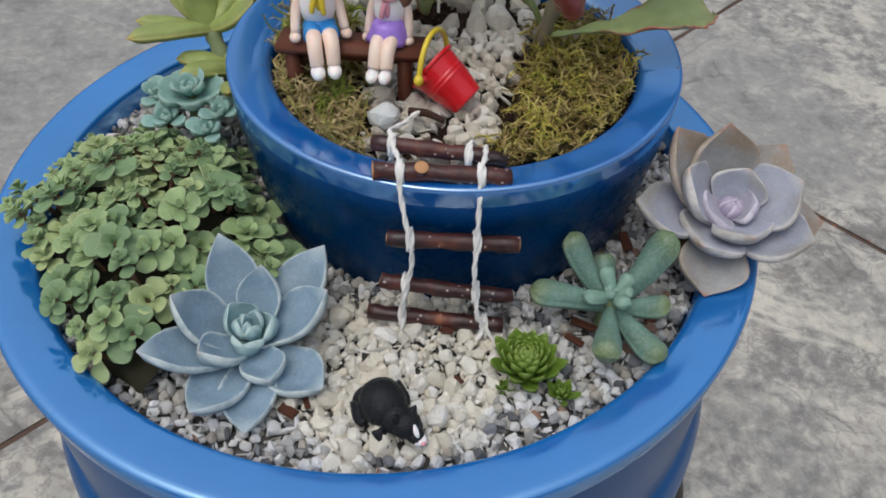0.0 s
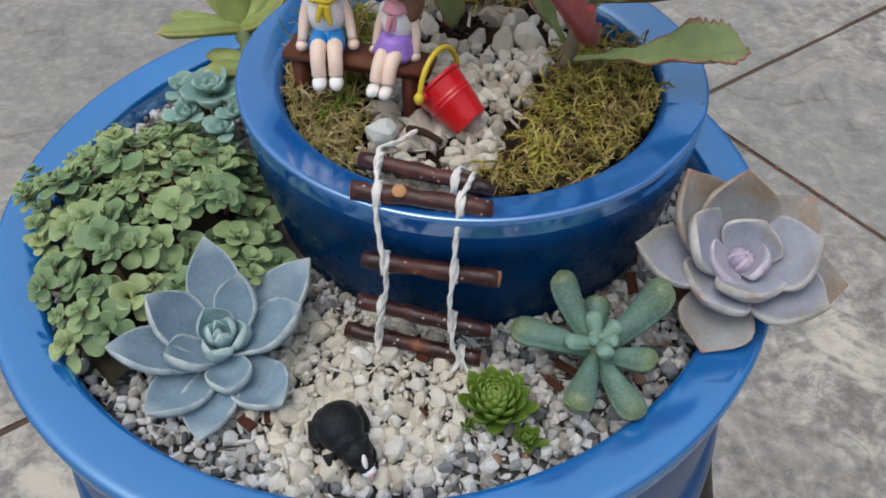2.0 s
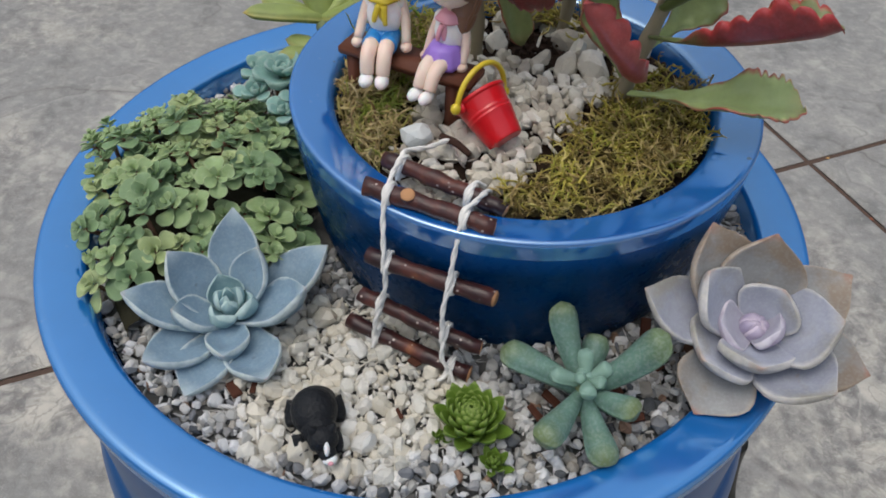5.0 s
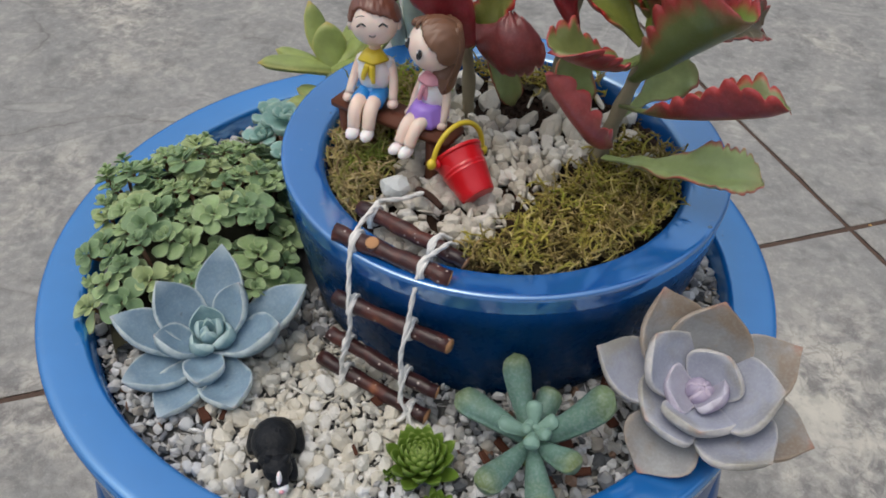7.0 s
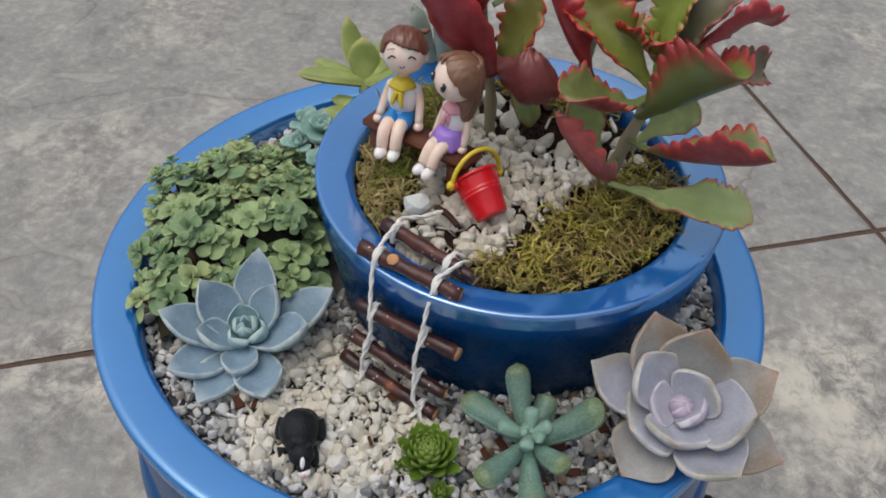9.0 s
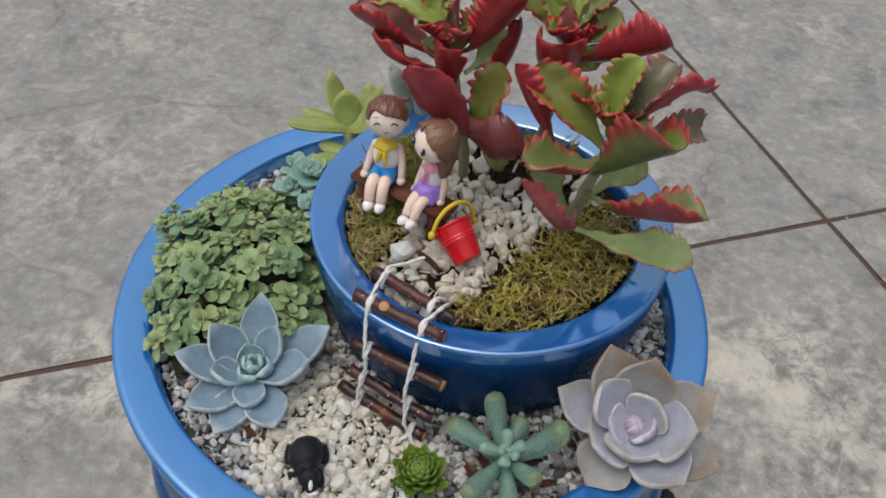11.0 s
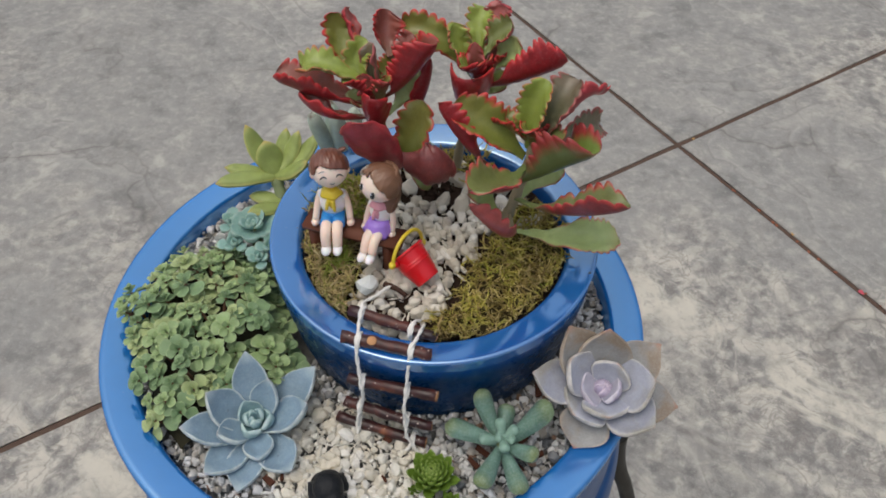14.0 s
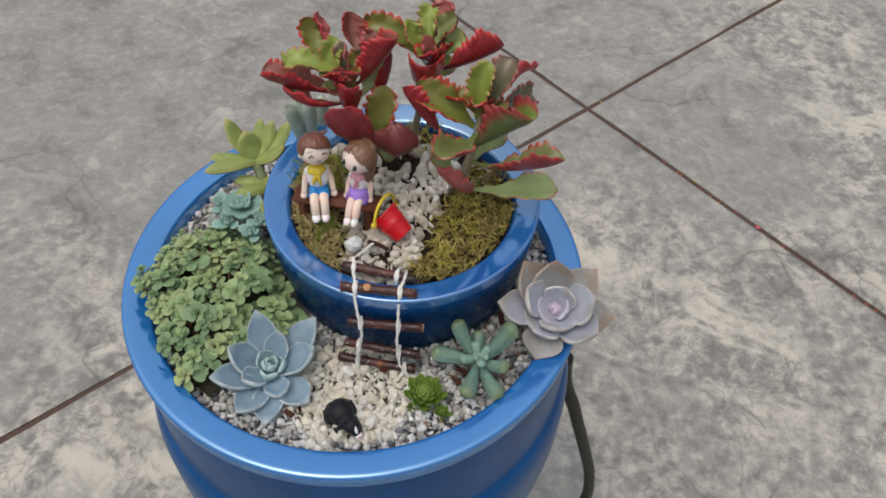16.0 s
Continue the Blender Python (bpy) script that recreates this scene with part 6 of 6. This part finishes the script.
BARK, CUT, STRING = bark(), plain("cut_wood", (0.50, 0.27, 0.13), 0.75, 700, 0.25, 0.3), plain("white_string", (0.80, 0.78, 0.73), 0.9, 1500, 0.15, 0.4)
ladder = thing("rope_ladder", "miniature ladder of five brown twigs tied with white string", "ladder", (0.026, -0.07, 0.53))
RUNGS = (((0.0005, -0.0405, 0.5815), (0.0470, -0.0468, 0.5795), 0.0029), ((0.0018, -0.0592, 0.5842), (0.0470, -0.0596, 0.5832), 0.0031), ((0.0064, -0.0692, 0.5630), (0.0520, -0.0675, 0.5602), 0.0030), ((0.0038, -0.0710, 0.5440), (0.0506, -0.0738, 0.5398), 0.0028), ((-0.0012, -0.0720, 0.5285), (0.0482, -0.0767, 0.5266), 0.0029))
rng = random.Random(9)
for k, (a, b, r) in enumerate(RUNGS):
    a, b = Vector(a), Vector(b)
    n = 14
    pts = [a.lerp(b, i / n) + Vector((0, rng.uniform(-1, 1), rng.uniform(-1, 1))) * 0.00035 + Vector((0, 0, 0.0006 * math.sin(3.1 * i / n + k))) for i in range(n + 1)]
    rad = [r * (1 + 0.07 * math.sin(i * 1.3 + k * 2) + rng.uniform(-0.04, 0.04)) for i in range(n + 1)]
    v, f = tube_data(pts, rad, 12, False)
    sl = [0] * len(f)
    for end, order in ((0, -1), (n, 1)):
        o = len(v)
        d = (b - a).normalized() * order
        v.append(pts[end] + d * r * 0.12)
        for q in range(12):
            i, j = end * 12 + q, end * 12 + (q + 1) % 12
            f.append((i, j, o) if order > 0 else (j, i, o))
            sl.append(1)
    put("rung", mesh("rung", v, f, mats=[BARK, CUT], slots=sl), ladder, None, "reddish-brown twig with pale cut ends")
stub = RUNGS[1]
c0 = Vector((0.0176, -0.0597, 0.5848))
d0 = Vector((0.1, -0.35, 1)).normalized()
kv, kf = tube_data([c0, c0 + d0 * 0.0030, c0 + d0 * 0.0034], [0.0026, 0.0024, 0.0019], 12)
knotted = [o for o in ladder.children if o.name.startswith("rung")][1]
put("knot", mesh("knot", kv, kf, mats=[BARK, CUT], slots=[0] * 12 + [1] * (len(kf) - 12)), knotted, None, "pale sawn branch stub")


def cord(points, steps=14, r=0.00068, turns_per_m=180):
    """Two plies twisted round a path."""
    path = spline(points, steps)
    out = []
    run = 0.0
    frames = []
    side = None
    for i, p in enumerate(path):
        d = (path[min(i + 1, len(path) - 1)] - path[max(i - 1, 0)]).normalized()
        side = d.orthogonal().normalized() if side is None else (side - d * side.dot(d)).normalized()
        frames.append((p, side.copy(), d.cross(side), run))
        run += (path[min(i + 1, len(path) - 1)] - p).length
    for ply in (0, math.pi):
        line = [p + (s * math.cos(w * turns_per_m * 2 * math.pi * 0.4 + ply) + u * math.sin(w * turns_per_m * 2 * math.pi * 0.4 + ply)) * r * 0.5 * (1 + 0.25 * math.sin(w * 900 + ply)) for p, s, u, w in frames]
        out.append(tube_data(line, r, 6))
    return out


def loop(rung, t, wide=0.9, turns_n=1.6):
    """A string wound round a rung at the share t of its length."""
    a, b, r = Vector(rung[0]), Vector(rung[1]), rung[2]
    d = (b - a).normalized()
    c = a.lerp(b, t)
    s = d.orthogonal().normalized()
    u = d.cross(s)
    n = int(22 * turns_n)
    return [c + (s * math.cos(6.283 * turns_n * k / n) + u * math.sin(6.283 * turns_n * k / n)) * (r + 0.0005) + d * 0.0010 * wide * (k / n - 0.5) * 2 for k in range(n + 1)]


def on(k, t, out=0.0039, along=0.0):
    """A place in front of rung k at the share t of its length."""
    a, b, r = Vector(RUNGS[k][0]), Vector(RUNGS[k][1]), RUNGS[k][2]
    way = Vector((0, -0.8, 0.6)) if k > 1 else Vector((0, -0.25, 1))
    return a.lerp(b, t) + way.normalized() * out + Vector((along, 0, 0))


left = cord([(0.0135, -0.0225, 0.5795), (0.0105, -0.0290, 0.5810), (0.0065, -0.0362, 0.5838), on(0, 0.15), (0.0085, -0.0500, 0.5868), on(1, 0.20), (0.0110, -0.0650, 0.5800), on(2, 0.17), (0.0150, -0.0735, 0.5560), on(3, 0.20), (0.0118, -0.0765, 0.5370), on(4, 0.26), (0.0115, -0.0780, 0.5255)])
for k, t in ((0, 0.15), (1, 0.20), (2, 0.17), (3, 0.19), (4, 0.26)):
    left += cord(loop(RUNGS[k], t), 2)
left += cord([(0.0135, -0.0225, 0.5795), (0.0160, -0.0205, 0.5800), (0.0165, -0.0180, 0.5765)], 6) + cord([(0.0062, -0.0375, 0.5845), (0.0075, -0.0430, 0.5830), (0.0070, -0.0450, 0.5775)], 8)
put("rope", mesh("rope", *joined(left), mats=[STRING]), ladder, None, "twisted white string")
right = cord([(0.0390, -0.0400, 0.5790), (0.0395, -0.0450, 0.5840), (0.0390, -0.0530, 0.5868), on(1, 0.79), (0.0370, -0.0655, 0.5790), on(2, 0.67), (0.0365, -0.0750, 0.5530), on(3, 0.72), (0.0385, -0.0790, 0.5340), on(4, 0.86), (0.0420, -0.0800, 0.5235)])
for k, t in ((0, 0.72), (1, 0.79), (2, 0.67), (3, 0.72), (4, 0.86)):
    right += cord(loop(RUNGS[k], t), 2)
right += cord([(0.0365, -0.0375, 0.5785), (0.0345, -0.0425, 0.5838), (0.0335, -0.0480, 0.5815), (0.0340, -0.0490, 0.5770)], 8)
right += cord([on(4, 0.86), (0.0400, -0.0805, 0.5260), (0.0385, -0.0815, 0.5240)], 6) + cord([on(4, 0.86), (0.0435, -0.0805, 0.5255), (0.0450, -0.0812, 0.5240)], 6)
put("rope", mesh("rope", *joined(right), mats=[STRING]), ladder, None, "twisted white string with a frayed end")

# ---- small loose things ----
CHIP = plain("red_brown_bark", (0.075, 0.028, 0.016), 0.8, 240, 0.4, 0.6)
rng = random.Random(77)
for k, (x, y, z, ln) in enumerate(((-0.0254, -0.1130, 0.5250, 0.0085), (-0.0195, -0.1095, 0.5245, 0.006), (0.0785, -0.0747, 0.5250, 0.012), (0.0740, -0.0815, 0.5250, 0.009), (0.0960, -0.0640, 0.5250, 0.011), (0.1055, -0.0703, 0.5252, 0.010), (0.1016, -0.0300, 0.5252, 0.012),
                                    (0.1075, -0.0445, 0.5252, 0.010), (0.0280, -0.0785, 0.5255, 0.0060), (0.0319, -0.1004, 0.5262, 0.0050), (0.0985, -0.0800, 0.5250, 0.008))):
    ln *= 0.8
    bm = bevel_box(ln, ln * rng.uniform(0.35, 0.6), ln * 0.22, ln * 0.05, 1)
    for v in bm.verts:
        v.co += Vector((noise.noise(v.co * 400 + Vector((k, 0, 0))), noise.noise(v.co * 400 + Vector((0, k, 5))), noise.noise(v.co * 400 + Vector((3, 0, k))))) * ln * 0.10
    tagged(put("bark_chip", mesh_bm(bm, "bark_chip", [CHIP], smooth=False), None, pose(x, y, z, rng.uniform(-12, 12), rng.uniform(-12, 12), rng.uniform(0, 180))), "red-brown chip of bark lying on the gravel", "bark chip", group="bark chips on the gravel")
TWIG = plain("dark_twig", (0.045, 0.022, 0.015), 0.8, 300, 0.4, 0.5)
tagged(put("twig", mesh("twig", *limb([(0.0125, -0.0185, 0.5790), (0.0190, -0.0205, 0.5798), (0.0255, -0.0232, 0.5785)], 0.0017, 0.0012, 7), mats=[TWIG])), "short dark twig lying on the path pebbles", "twig")
v, f = stone_mesh(404, 2)
PALE_STONE = gravel_mat("pale_stone", [(0.0, (0.66, 0.68, 0.66)), (1.0, (0.7, 0.7, 0.68))])
tagged(put("pebble", mesh("pebble", [tuple(p) for p in v * np.array([0.0066, 0.0056, 0.0050])], [tuple(int(i) for i in t) for t in f], smooth=False, mats=[PALE_STONE]), None, pose(0.0035, -0.0205, 0.5782, 10, 5, 40)), "larger white pebble beside the ladder rung", "pebble")
PETAL, SEED = plain("pink_petal", (0.52, 0.10, 0.13), 0.6, 300, 0.2, 0.2), plain("dry_seed_husk", (0.50, 0.30, 0.10), 0.7, 300, 0.3, 0.3)
DRY = plain("dry_leaf_crumb", (0.24, 0.09, 0.05), 0.8, 300, 0.4, 0.4)
along = Vector((math.cos(radians(TURN)), math.sin(radians(TURN)), 0))
across = Vector((along.y, -along.x, 0))
LITTER = [(PETAL, 0.0100, 0.407, "faded pink petal lying in the paving joint", "petal"), (SEED, 0.0065, 0.262, "dry yellow husk lying in the paving joint", "husk"), (SEED, 0.0060, 0.70, "dry yellow husk lying in the paving joint", "husk"), (SEED, 0.0055, -0.035, "dry yellow husk lying in the paving joint", "husk")]
LITTER += [(DRY, rng.uniform(0.004, 0.008), 0.12 + 0.030 * k + rng.uniform(-0.012, 0.012), "red-brown crumb of dry leaf in the paving joint", "leaf crumb") for k in range(26)]
for mat, ln, s, label, category in LITTER:
    p = CROSS + across * s if mat is not SEED or s > 0 else CROSS - along * s
    d = leaf_data("spoon", ln, ln * 0.75, ln * 0.16, cup=0.3, arch=0.1, nu=6, nv=4)
    tagged(put(category.replace(" ", "_"), mesh("litter", d[0], d[1], uvs=d[2], mats=[mat, mat], slots=d[3]), None, Matrix.Translation(p + Vector((rng.uniform(-0.003, 0.003), rng.uniform(-0.003, 0.003), -0.0040))) @ pose(0, 0, 0, rng.uniform(-10, 10), rng.uniform(-10, 10), rng.uniform(0, 360))), label, category, group="litter in the paving joint")

# ---- paving slabs ----
slab = slab_mesh()
turn = pose(0, 0, 0, 0, 0, TURN)
for i in range(-3, 3):
    for j in range(-3, 3):
        at = CROSS + turn @ Vector(((i + 0.5) * SLAB, (j + 0.5) * SLAB, 0))
        put("paving_slab", slab, ground, Matrix.Translation(at) @ turn)
